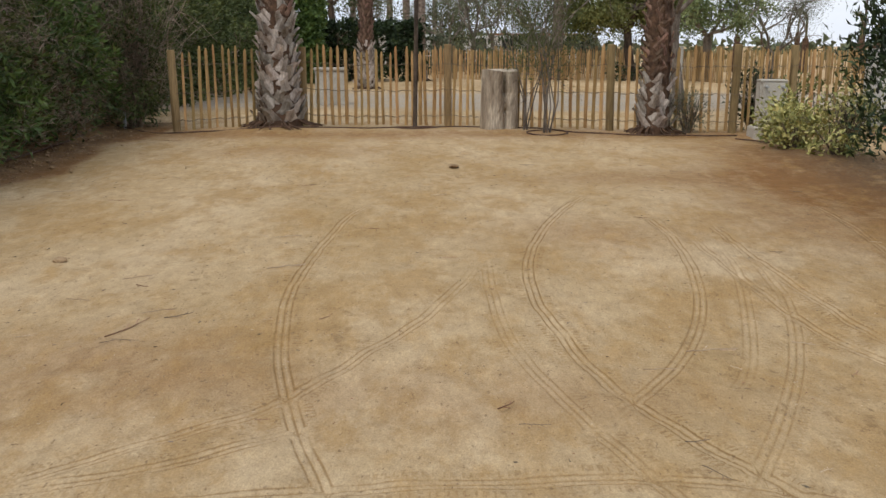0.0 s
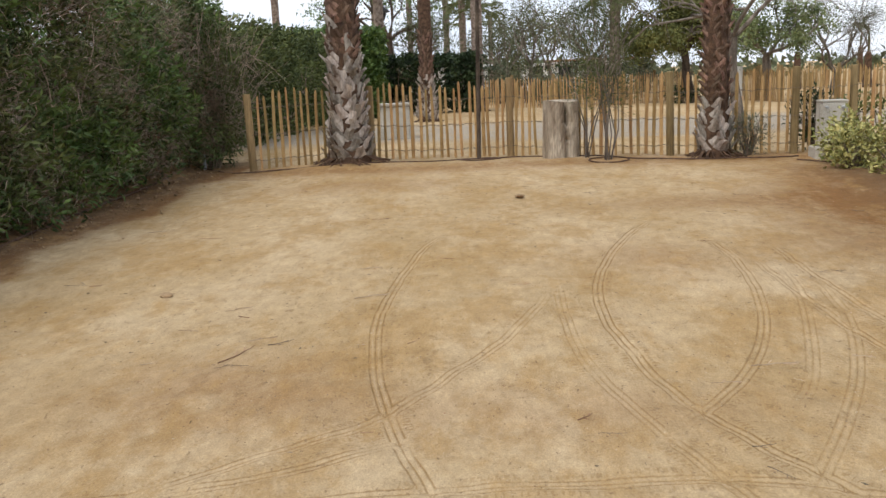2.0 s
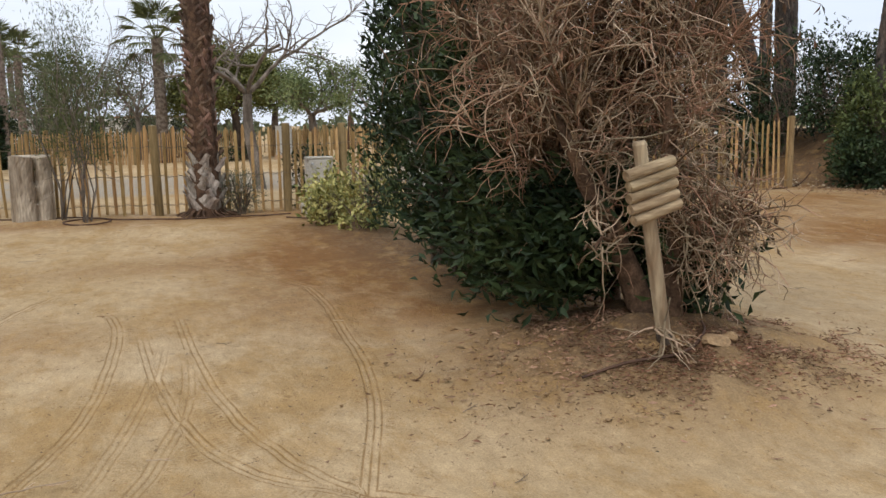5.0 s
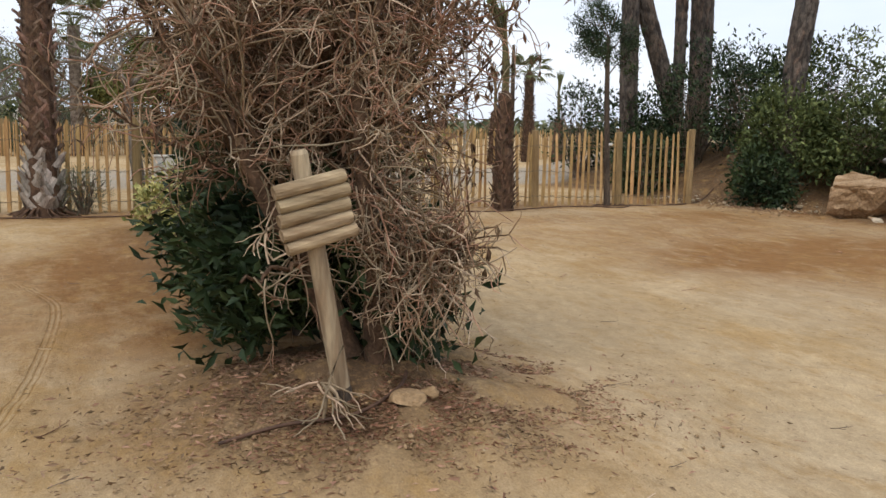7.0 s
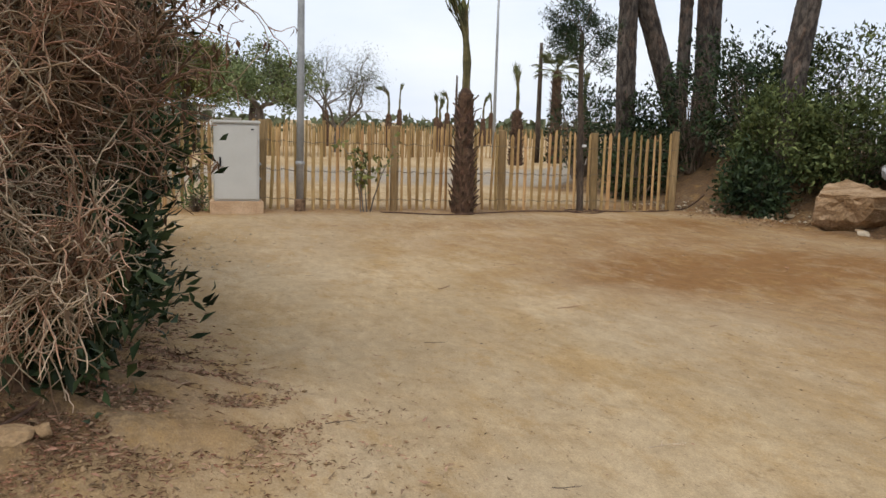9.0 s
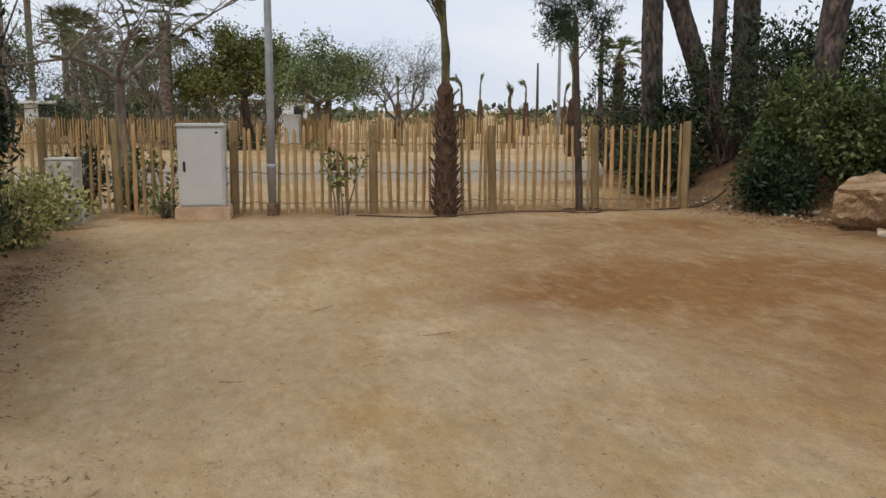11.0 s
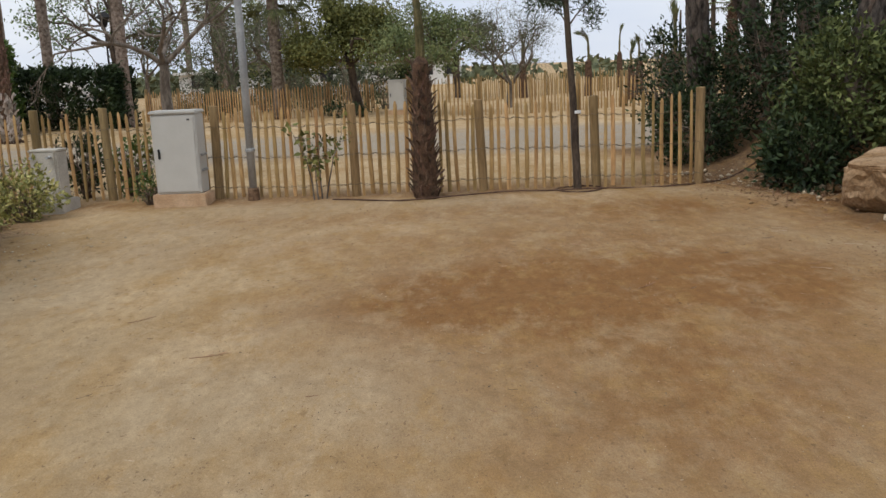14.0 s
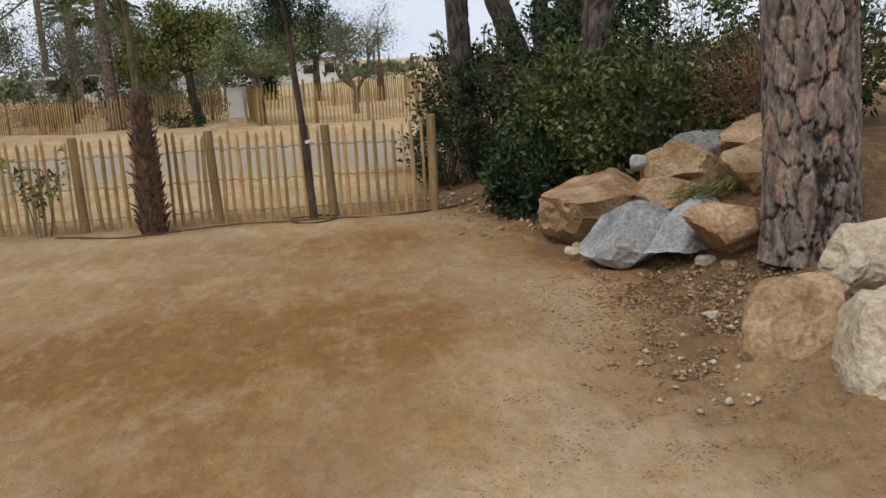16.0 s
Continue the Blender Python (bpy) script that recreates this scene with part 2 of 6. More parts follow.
M_TRUNK_DRY = material("dry_shrub_bark", (0.075, 0.045, 0.028), (0.17, 0.105, 0.065), 14, 0.95, 0.5, 70, 0.3)
M_LITTER = material("litter", (0.10, 0.05, 0.025), (0.26, 0.14, 0.075), 4, 0.9, 0.2, 60, 0.2, island=0.5)
M_TWIG_HEDGE = material("hedge_twig", (0.16, 0.12, 0.085), (0.40, 0.32, 0.245), 4, 0.85, 0.2, 60, 0.2, island=0.4)
M_BARK = material("grey_bark", (0.10, 0.08, 0.062), (0.25, 0.21, 0.17), 8, 0.95, 0.7, 50, 0.3, stretch=(1, 1, 0.3))
M_BARK_DARK = material("dark_bark", (0.045, 0.033, 0.025), (0.12, 0.09, 0.065), 8, 0.95, 0.7, 50, 0.3, stretch=(1, 1, 0.3))
M_LOG = material("weathered_log", (0.20, 0.135, 0.075), (0.42, 0.325, 0.20), 18, 0.85, 0.5, 40, 0.22, vary=0.12, stretch=(0.2, 1, 1))
M_LOG_POST = material("weathered_post", (0.20, 0.13, 0.075), (0.42, 0.335, 0.22), 16, 0.85, 0.5, 40, 0.25, stretch=(1, 1, 0.12))
M_STUMP = material("weathered_stump", (0.22, 0.17, 0.12), (0.56, 0.48, 0.37), 6, 0.95, 0.6, 40, 0.3, stretch=(1, 1, 0.2))
M_CONC = material("grey_concrete", (0.41, 0.38, 0.325), (0.54, 0.505, 0.435), 4, 0.9, 0.3, 60, 0.15)
M_CONC_TAN = material("tan_concrete", (0.48, 0.32, 0.19), (0.60, 0.43, 0.28), 5, 0.9, 0.3, 60, 0.15)
M_CAB = material("cabinet_paint", (0.50, 0.49, 0.45), (0.57, 0.56, 0.52), 2, 0.45, 0.03, 80, 0.03)
M_BLACK = material("black_plastic", (0.015, 0.015, 0.016), (0.03, 0.03, 0.03), 8, 0.5, 0, 60, 0.1)
M_STEEL = material("galvanised_pole", (0.30, 0.31, 0.31), (0.42, 0.43, 0.43), 3, 0.5, 0.05, 40, 0.1, metal=0.3)
M_RUST = material("rusty_foot", (0.10, 0.06, 0.035), (0.22, 0.14, 0.085), 14, 0.9, 0.3, 50, 0.25)
M_WHITE = material("white_paint", (0.62, 0.62, 0.60), (0.76, 0.76, 0.74), 2, 0.6, 0.05, 40, 0.05)
M_ROCK_TAN = material("tan_sandstone", (0.23, 0.135, 0.06), (0.45, 0.31, 0.185), 2.6, 0.92, 1.0, 26, 0.3, vary=0.14)
M_ROCK_GREY = material("grey_limestone", (0.20, 0.20, 0.195), (0.40, 0.395, 0.38), 2.8, 0.92, 1.0, 26, 0.28, vary=0.1)
M_ROCK_PALE = material("pale_limestone", (0.36, 0.28, 0.18), (0.54, 0.46, 0.34), 2.6, 0.92, 1.0, 26, 0.26, vary=0.1)
M_TILE = material("roof_tile", (0.25, 0.11, 0.06), (0.36, 0.18, 0.10), 3, 0.85, 0.2, 20, 0.2)


# ---- building helpers ----
rng = np.random.default_rng(7)


def smooth(a, b, v):
    u = np.clip((v - a) / (b - a), 0, 1)
    return u * u * (3 - 2 * u)


def bank_edge(y):
    """x at which the rocky bank beside the second pitch begins."""
    return 14.15 - 0.75 * smooth(-3.2, -1.2, y) + 0.45 * np.exp(-((y + 5.9) / 0.9) ** 2) + 0.25 * np.sin(y * 1.7)


def ground_z(x, y):
    x, y = np.asarray(x, float), np.asarray(y, float)
    z = 0.015 * np.clip(y, -30, 0)
    z = z + 0.31 * np.exp(-(((x - 4.35) / 0.95) ** 2 + ((y + 9.95) / 0.9) ** 2))
    z = z + 0.07 * np.exp(-((x - 4.6) / 0.7) ** 2) * smooth(-9.5, -8, y) * smooth(-2.0, -3.5, y)
    z = z + 0.10 * smooth(-4.3, -5.6, x) * smooth(1.5, -0.5, y) + 0.05 * np.exp(-((x + 2.6) ** 2 + (y + 0.5) ** 2) / 0.4)
    up = smooth(0, 2.6, x - bank_edge(y)) * smooth(-16, -11, y) * smooth(9, 3, y)
    z = z + 0.95 * up
    z = z + 0.03 * np.exp(-((y + 0.9) / 0.35) ** 2) * smooth(14, 12, x) * smooth(-5, -4, x)
    return z


def gz(x, y):
    return float(ground_z(x, y))


def mesh_of(name, verts, faces, mat, smooth_it=False):
    me = bpy.data.meshes.new(name)
    verts = np.asarray(verts, np.float32).reshape(-1, 3)
    if isinstance(faces, np.ndarray):
        k = faces.shape[1]
        me.vertices.add(len(verts))
        me.vertices.foreach_set("co", verts.ravel())
        me.loops.add(faces.size)
        me.loops.foreach_set("vertex_index", faces.ravel().astype(np.int32))
        me.polygons.add(len(faces))
        me.polygons.foreach_set("loop_start", np.arange(0, faces.size, k, dtype=np.int32))
        me.update(calc_edges=True)
    else:
        me.from_pydata(verts.tolist(), [], faces)
        me.update()
    if mat:
        me.materials.append(mat)
    if smooth_it:
        me.polygons.foreach_set("use_smooth", np.ones(len(me.polygons), bool))
    return me


def thing(name, label, category, group="", kind="", at=(0, 0, 0), rz=0.0):
    e = new(name)
    e.empty_display_size = 0.1
    e.matrix_basis = pose(*at, 0, 0, rz)
    return tagged(e, label, category, group, kind)


def piece(name, me, parent, m=None, label="", kind=""):
    """An object on a shared mesh, as a part of parent."""
    ob = new(name, me)
    ob.parent = parent
    if m is not None:
        ob.matrix_basis = m
    return tagged(ob, label, "", "", kind)


def part(name, bm, mat, parent, label="", kind="", smooth_it=False):
    me = bpy.data.meshes.new(name)
    bm.to_mesh(me)
    bm.free()
    if mat:
        me.materials.append(mat)
    if smooth_it:
        me.polygons.foreach_set("use_smooth", np.ones(len(me.polygons), bool))
    return piece(name, me, parent, None, label, kind)


def box_bm(size, at=(0, 0, 0), bevel=0.01, seg=2):
    bm = bmesh.new()
    bmesh.ops.create_cube(bm, size=1, matrix=Matrix.LocRotScale(at, None, size))
    if bevel:
        bmesh.ops.bevel(bm, geom=bm.edges[:], offset=bevel, segments=seg, affect="EDGES")
    return bm


def lathe(profile, sides=16, wobble=0.0, seed=0, cap=True):
    """Verts and faces of a round body from (radius, z) rows."""
    r0 = np.random.default_rng(seed)
    vs, fs = [], []
    for i, (r, z) in enumerate(profile):
        for k in range(sides):
            a = 2 * math.pi * k / sides
            rr = r * (1 + wobble * r0.uniform(-1, 1))
            vs.append((rr * math.cos(a), rr * math.sin(a), z))
    n = len(profile)
    for i in range(n - 1):
        for k in range(sides):
            fs.append((i * sides + k, i * sides + (k + 1) % sides, (i + 1) * sides + (k + 1) % sides, (i + 1) * sides + k))
    if cap:
        fs.append(tuple(reversed(range(sides))))
        fs.append(tuple((n - 1) * sides + k for k in range(sides)))
    return vs, fs


def tubes(lines, sides=4):
    """One body of thin tubes from polylines [(points, radius at start, radius at end)]."""
    vs, fs, base = [], [], 0
    ang = np.arange(sides) * 2 * math.pi / sides
    ca, sa = np.cos(ang), np.sin(ang)
    for pts, r0, r1 in lines:
        p = np.asarray(pts, float)
        n = len(p)
        d = np.gradient(p, axis=0)
        d /= np.linalg.norm(d, axis=1)[:, None] + 1e-9
        ref = np.where(np.abs(d[:, 2:3]) < 0.9, [[0, 0, 1.0]], [[1.0, 0, 0]])
        u = np.cross(d, ref)
        u /= np.linalg.norm(u, axis=1)[:, None] + 1e-9
        v = np.cross(d, u)
        rad = np.linspace(r0, r1, n)[:, None, None]
        ring = p[:, None, :] + rad * (ca[None, :, None] * u[:, None, :] + sa[None, :, None] * v[:, None, :])
        vs.append(ring.reshape(-1, 3))
        i = np.arange(n - 1)[:, None] * sides
        k = np.arange(sides)[None, :]
        k2 = (k + 1) % sides
        q = np.stack([i + k, i + k2, i + sides + k2, i + sides + k], -1).reshape(-1, 4) + base
        fs.append(q)
        base += n * sides
    return np.concatenate(vs), np.concatenate(fs)


def leaves(points, way, length, width, r, droop=0.0, spread=0.8):
    """Folded lance leaves: two quads each, meeting at a midrib. points, way: (n,3)."""
    n = len(points)
    d = way + r.normal(0, spread, (n, 3))
    d[:, 2] -= droop
    d /= np.linalg.norm(d, axis=1)[:, None] + 1e-9
    side = np.cross(d, r.normal(0, 1, (n, 3)))
    side /= np.linalg.norm(side, axis=1)[:, None] + 1e-9
    up = np.cross(side, d)
    ln = (length * r.uniform(0.6, 1.25, n))[:, None]
    wd = (width * r.uniform(0.7, 1.2, n))[:, None]
    a = points
    mid = points + d * ln * 0.5 + up * wd * 0.25
    tip = points + d * ln - up * ln * 0.10
    lft = points + d * ln * 0.45 + side * wd * 0.5 + up * wd * 0.45
    rgt = points + d * ln * 0.45 - side * wd * 0.5 + up * wd * 0.45
    v = np.stack([a, lft, mid, rgt, tip], 1).reshape(-1, 3)
    b = np.arange(n)[:, None] * 5
    f = np.concatenate([b + [[0, 2, 1]], b + [[1, 2, 4]], b + [[0, 3, 2]], b + [[3, 4, 2]]])
    return v, f


def wander(p, d, length, n, r, bend=0.25, lift=0.0):
    """A crooked line of n steps from p along d."""
    pts = [np.array(p, float)]
    d = np.array(d, float)
    d /= np.linalg.norm(d)
    for _ in range(n):
        d = d + r.normal(0, bend, 3)
        d[2] += lift
        d /= np.linalg.norm(d)
        pts.append(pts[-1] + d * length / n)
    return np.array(pts), d


def grow(p, d, length, radius, depth, r, out, tips, kids=3, bend=0.22, lift=0.03, shrink=0.66, open_=0.75, steps=5):
    """Limbs, boughs and twigs, kept as polylines in out; ends in tips."""
    pts, dd = wander(p, d, length, steps, r, bend, lift)
    out.append((pts, radius, radius * 0.55))
    if depth == 0:
        tips.append((pts[-1], dd))
        tips.append((pts[len(pts) // 2], dd))
        return
    for k in range(kids):
        u = 0.35 + 0.65 * (k + r.uniform(0.2, 1)) / kids
        i = min(steps, max(1, int(round(u * steps))))
        nd = pts[i] - pts[i - 1]
        nd = nd / np.linalg.norm(nd) + r.normal(0, open_, 3)
        grow(pts[i], nd, length * shrink * r.uniform(0.7, 1.2), radius * 0.55, depth - 1, r, out, tips, kids, bend, lift, shrink, open_, steps)


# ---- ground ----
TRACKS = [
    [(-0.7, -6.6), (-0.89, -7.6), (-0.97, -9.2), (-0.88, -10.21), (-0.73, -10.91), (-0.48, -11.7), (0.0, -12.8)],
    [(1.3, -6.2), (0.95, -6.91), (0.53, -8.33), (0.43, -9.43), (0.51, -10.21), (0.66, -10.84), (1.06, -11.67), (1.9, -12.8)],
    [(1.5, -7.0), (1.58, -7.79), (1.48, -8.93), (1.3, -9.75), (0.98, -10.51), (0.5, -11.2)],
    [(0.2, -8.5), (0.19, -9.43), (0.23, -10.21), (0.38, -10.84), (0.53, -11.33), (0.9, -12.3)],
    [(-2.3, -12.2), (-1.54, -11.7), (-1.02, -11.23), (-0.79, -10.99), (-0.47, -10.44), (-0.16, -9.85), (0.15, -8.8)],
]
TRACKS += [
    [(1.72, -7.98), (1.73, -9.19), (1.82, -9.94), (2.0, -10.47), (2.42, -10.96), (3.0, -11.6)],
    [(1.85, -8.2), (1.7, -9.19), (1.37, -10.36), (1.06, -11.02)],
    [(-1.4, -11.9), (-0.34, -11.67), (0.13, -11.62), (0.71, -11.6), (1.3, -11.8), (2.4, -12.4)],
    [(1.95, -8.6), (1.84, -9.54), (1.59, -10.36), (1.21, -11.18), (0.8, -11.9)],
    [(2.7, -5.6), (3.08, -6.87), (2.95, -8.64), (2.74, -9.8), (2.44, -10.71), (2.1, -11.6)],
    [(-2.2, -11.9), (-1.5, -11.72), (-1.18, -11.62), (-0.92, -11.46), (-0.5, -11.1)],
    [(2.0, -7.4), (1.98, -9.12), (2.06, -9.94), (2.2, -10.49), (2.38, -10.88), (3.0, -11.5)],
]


def curve_points(pts, step=0.02):
    p = np.array(pts, float)
    p = np.vstack([2 * p[0] - p[1], p, 2 * p[-1] - p[-2]])
    rows = []
    for i in range(1, len(p) - 2):
        n = max(4, int(np.linalg.norm(p[i + 1] - p[i]) / step))
        u = (np.arange(n) / n)[:, None]
        rows.append(0.5 * (2 * p[i] + (p[i + 1] - p[i - 1]) * u + (2 * p[i - 1] - 5 * p[i] + 4 * p[i + 1] - p[i + 2]) * u ** 2 + (3 * p[i] - p[i - 1] - 3 * p[i + 1] + p[i + 2]) * u ** 3))
    return np.vstack(rows)


def lines_of(lo, hi, step, reach):
    mid = np.arange(lo, hi + step * 0.5, step)
    far = []
    s, v = step, 0.0
    while v < reach:
        s *= 1.22
        v += s
        far.append(v)
    far = np.array(far)
    return np.concatenate([lo - far[::-1], mid, hi + far])


def build_ground():
    near_x = lines_of(-5.5, -2.5, 0.05, 2500)
    xs = np.concatenate([near_x[near_x < -2.46], np.arange(-2.45, 3.45, 0.0135), np.arange(3.5, 16.0, 0.045)])
    xs = np.concatenate([xs[xs < 15.9], lines_of(0, 16.0, 0.05, 2500)[lines_of(0, 16.0, 0.05, 2500) >= 16.0]])
    xs = np.unique(np.round(xs, 3))
    ys = np.concatenate([lines_of(-13.0, 0, 0.04, 2500)[lines_of(-13.0, 0, 0.04, 2500) < -12.75], np.arange(-12.74, -6.4, 0.0145), np.arange(-6.38, -0.5, 0.04), lines_of(-13.0, -0.5, 0.04, 2500)[lines_of(-13.0, -0.5, 0.04, 2500) >= -0.5]])
    ys = np.unique(np.round(ys, 3))
    gx, gy = np.meshgrid(xs, ys)
    z = ground_z(gx, gy)
    near = (gx > -6) & (gx < 17) & (gy > -14) & (gy < 1)
    r = np.random.default_rng(3)
    # low swells and footprints of the raked sand
    for _ in range(14):
        k, a = r.uniform(0.8, 6), r.uniform(0, 6.3)
        z += 0.010 / k * np.sin(k * (gx * math.cos(a) + gy * math.sin(a)) + r.uniform(0, 6)) * near
    bank = smooth(-0.8, 0.3, gx - bank_edge(gy)) * near + np.exp(-((gx - 4.45) / 1.1) ** 2 - ((gy + 9.8) / 0.9) ** 2) + 0.6 * smooth(-4.2, -4.8, gx) * near
    for _ in range(40):
        k, a = r.uniform(6, 26), r.uniform(0, 6.3)
        z += (0.0012 + 0.006 * bank) * (8 / k) ** 0.7 * np.sin(k * (gx * math.cos(a) + gy * math.sin(a)) + r.uniform(0, 6)) * near
    z += r.normal(0, 0.0012, z.shape) * near
    track, across, along = np.zeros_like(z), np.ones_like(z), np.zeros_like(z)
    for i, t in enumerate(TRACKS):
        c = curve_points(t)
        tang = np.gradient(c, axis=0)
        tang /= np.linalg.norm(tang, axis=1)[:, None]
        arc = np.concatenate([[0], np.cumsum(np.linalg.norm(np.diff(c, axis=0), axis=1))])
        deep = [0.9, 1, 0.75, 0.6, 0.75, 0.9, 0.5, 0.7, 0.6, 0.9, 0.75, 0.9][i]
        ix = np.where((xs > c[:, 0].min() - 0.2) & (xs < c[:, 0].max() + 0.2))[0]
        iy = np.where((ys > c[:, 1].min() - 0.2) & (ys < c[:, 1].max() + 0.2))[0]
        for row in iy:
            px = np.stack([xs[ix], np.full(len(ix), ys[row])], 1)
            sel = c[np.abs(c[:, 1] - ys[row]) < 0.16]
            idx = np.where(np.abs(c[:, 1] - ys[row]) < 0.16)[0]
            if len(sel) == 0:
                continue
            dd = ((px[:, None, :] - sel[None, :, :]) ** 2).sum(-1)
            j = dd.argmin(1)
            off = px - sel[j]
            tg = tang[idx[j]]
            s = off[:, 0] * tg[:, 1] - off[:, 1] * tg[:, 0]
            run = arc[idx[j]]
            ends = smooth(0, 0.5, run) * smooth(arc[-1], arc[-1] - 0.5, run)
            inside = np.sqrt(dd.min(1)) < 0.13
            w = deep * ends * inside
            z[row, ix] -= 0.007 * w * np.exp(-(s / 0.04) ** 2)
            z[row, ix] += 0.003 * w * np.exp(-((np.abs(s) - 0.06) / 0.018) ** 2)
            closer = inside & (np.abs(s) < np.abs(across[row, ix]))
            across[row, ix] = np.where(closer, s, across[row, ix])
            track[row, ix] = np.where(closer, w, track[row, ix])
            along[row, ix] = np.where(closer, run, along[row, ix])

    def blob(x, y, sx, sy, v=1.0):
        return v * np.exp(-((gx - x) / sx) ** 2 - ((gy - y) / sy) ** 2)

    soil = blob(9.8, -6.8, 1.5, 1.1, 1.0) + blob(11.2, -6.4, 2.0, 1.2, 0.9) + blob(11.0, -8.6, 1.5, 1.2, 0.65) + blob(10.0, -4.6, 2.8, 0.9, 0.65) + blob(12.2, -3.2, 1.8, 0.9, 0.9) + blob(12.3, -6.4, 1.2, 2.2, 0.4) + blob(10.4, -9.8, 1.5, 1.1, 0.5) + blob(8.8, -3.0, 2.2, 0.6, 0.6)
    soil += blob(2.2, -5.2, 1.4, 0.5, 0.55) + blob(2.7, -7.2, 0.6, 1.2, 0.5) + blob(-2.0, -3.2, 1.2, 0.6, 0.45) + blob(-1.6, -10.6, 0.8, 0.6, 0.55) + blob(1.0, -7.9, 0.7, 0.6, 0.4) + blob(0.2, -10.9, 1.2, 0.35, 0.35)
    soil += blob(3.5, -5.6, 0.8, 1.6, 0.7) + 0.75 * np.exp(-((gy + 1.4) / 0.55) ** 2) * smooth(14, 12, gx) * smooth(-5, -4, gx)
    edge = gx + 0.16 * np.sin(gy * 1.7) + 0.08 * np.sin(gy * 4.3 + 1)
    soil += 1.1 * smooth(-4.2, -4.4, edge) * smooth(1, -1, gy) + 1.0 * smooth(-1.2, 0.1, gx - bank_edge(gy)) * (gy < 6) * (0.6 + 0.4 * smooth(-8.8, -7.4, gy))
    # dark soil and litter under shrub and hedge, with their shade painted in
    soil += blob(4.25, -9.5, 0.95, 1.2, 1.0) + 0.95 * np.exp(-((gx - 4.0) / 0.85) ** 2) * smooth(-9, -8, gy) * smooth(-1.5, -3, gy)
    litter = blob(4.25, -9.9, 0.8, 0.8, 1.35) + 0.95 * np.exp(-((gx - 4.4) / 0.62) ** 2) * smooth(-9, -8, gy) * smooth(-2, -3.5, gy) + 1.0 * smooth(-0.7, 0.25, gx - bank_edge(gy)) * (gy < 4) * (0.4 + 0.6 * smooth(-8.4, -7.2, gy)) + 0.85 * smooth(-4.15, -4.75, gx) * (gy < 0.5) * (gy > -16)
    road = smooth(3.2, 4.0, gy + 0.25 * np.sin(gx * 0.6)) * smooth(11.0, 10.0, gy + 0.3 * np.sin(gx * 0.5))
    ny, nx = gx.shape
    v = np.stack([gx, gy, z], -1).reshape(-1, 3)
    a = (np.arange(ny - 1)[:, None] * nx + np.arange(nx - 1)[None, :]).ravel()
    f = np.stack([a, a + 1, a + nx + 1, a + nx], 1)
    me = mesh_of("ground", v, f, M_SAND, True)
    for name, val in (("soil", soil), ("litter", litter), ("track", track), ("road", road), ("across", across), ("along", along), ("second", smooth(4.2, 6.5, gx) * (gy < 0))):
        at = me.attributes.new(name, "FLOAT", "POINT")
        at.data.foreach_set("value", np.clip(val, -1, 20).astype(np.float32).ravel())
    tagged(new("ground", me), "compacted tan sand with tyre tracks, brown soil patches and a pale road", "ground", kind="structure")


build_ground()


# ---- fences ----
def picket_mesh(height, width, seed):
    r = np.random.default_rng(seed)
    prof = [(0, 1.0), (0.33, 1.05), (0.66, 0.95), (0.955, 0.9), (1.0, 0.35)]
    vs, fs, sides = [], [], 6
    bow = r.uniform(-0.012, 0.012)
    for u, k in prof:
        cx = bow * math.sin(u * math.pi)
        for j in range(sides):
            a = 2 * math.pi * j / sides + 0.3
            vs.append((cx + width * 0.5 * k * math.cos(a) * r.uniform(0.88, 1.1), 0.62 * width * 0.5 * k * math.sin(a), height * u))
    for i in range(len(prof) - 1):
        for j in range(sides):
            fs.append((i * sides + j, i * sides + (j + 1) % sides, (i + 1) * sides + (j + 1) % sides, (i + 1) * sides + j))
    fs.append(tuple((len(prof) - 1) * sides + j for j in range(sides)))
    return mesh_of("picket", vs, fs, M_PICKET)


PICKETS = [picket_mesh(1.185, 0.050, k) for k in range(5)]


def post_mesh(height, radius, seed):
    vs, fs = lathe([(radius, -0.1), (radius * 1.03, 0.3), (radius * 0.98, 0.8), (radius * 0.97, height - 0.012), (radius * 0.86, height)], 14, 0.03, seed)
    return mesh_of("post", vs, fs, M_POST)


POSTS = [post_mesh(1.24, 0.06, k) for k in range(3)]


def wire_line(a, b, z, r, sag=0.015):
    n = 26
    u = np.linspace(0, 1, n)
    x, y = a[0] + (b[0] - a[0]) * u, a[1] + (b[1] - a[1]) * u
    return np.stack([x, y, ground_z(x, y) + z + 0.012 * np.sin(u * 47) - sag * np.sin(u * math.pi) + r.normal(0, 0.003, n)], 1)


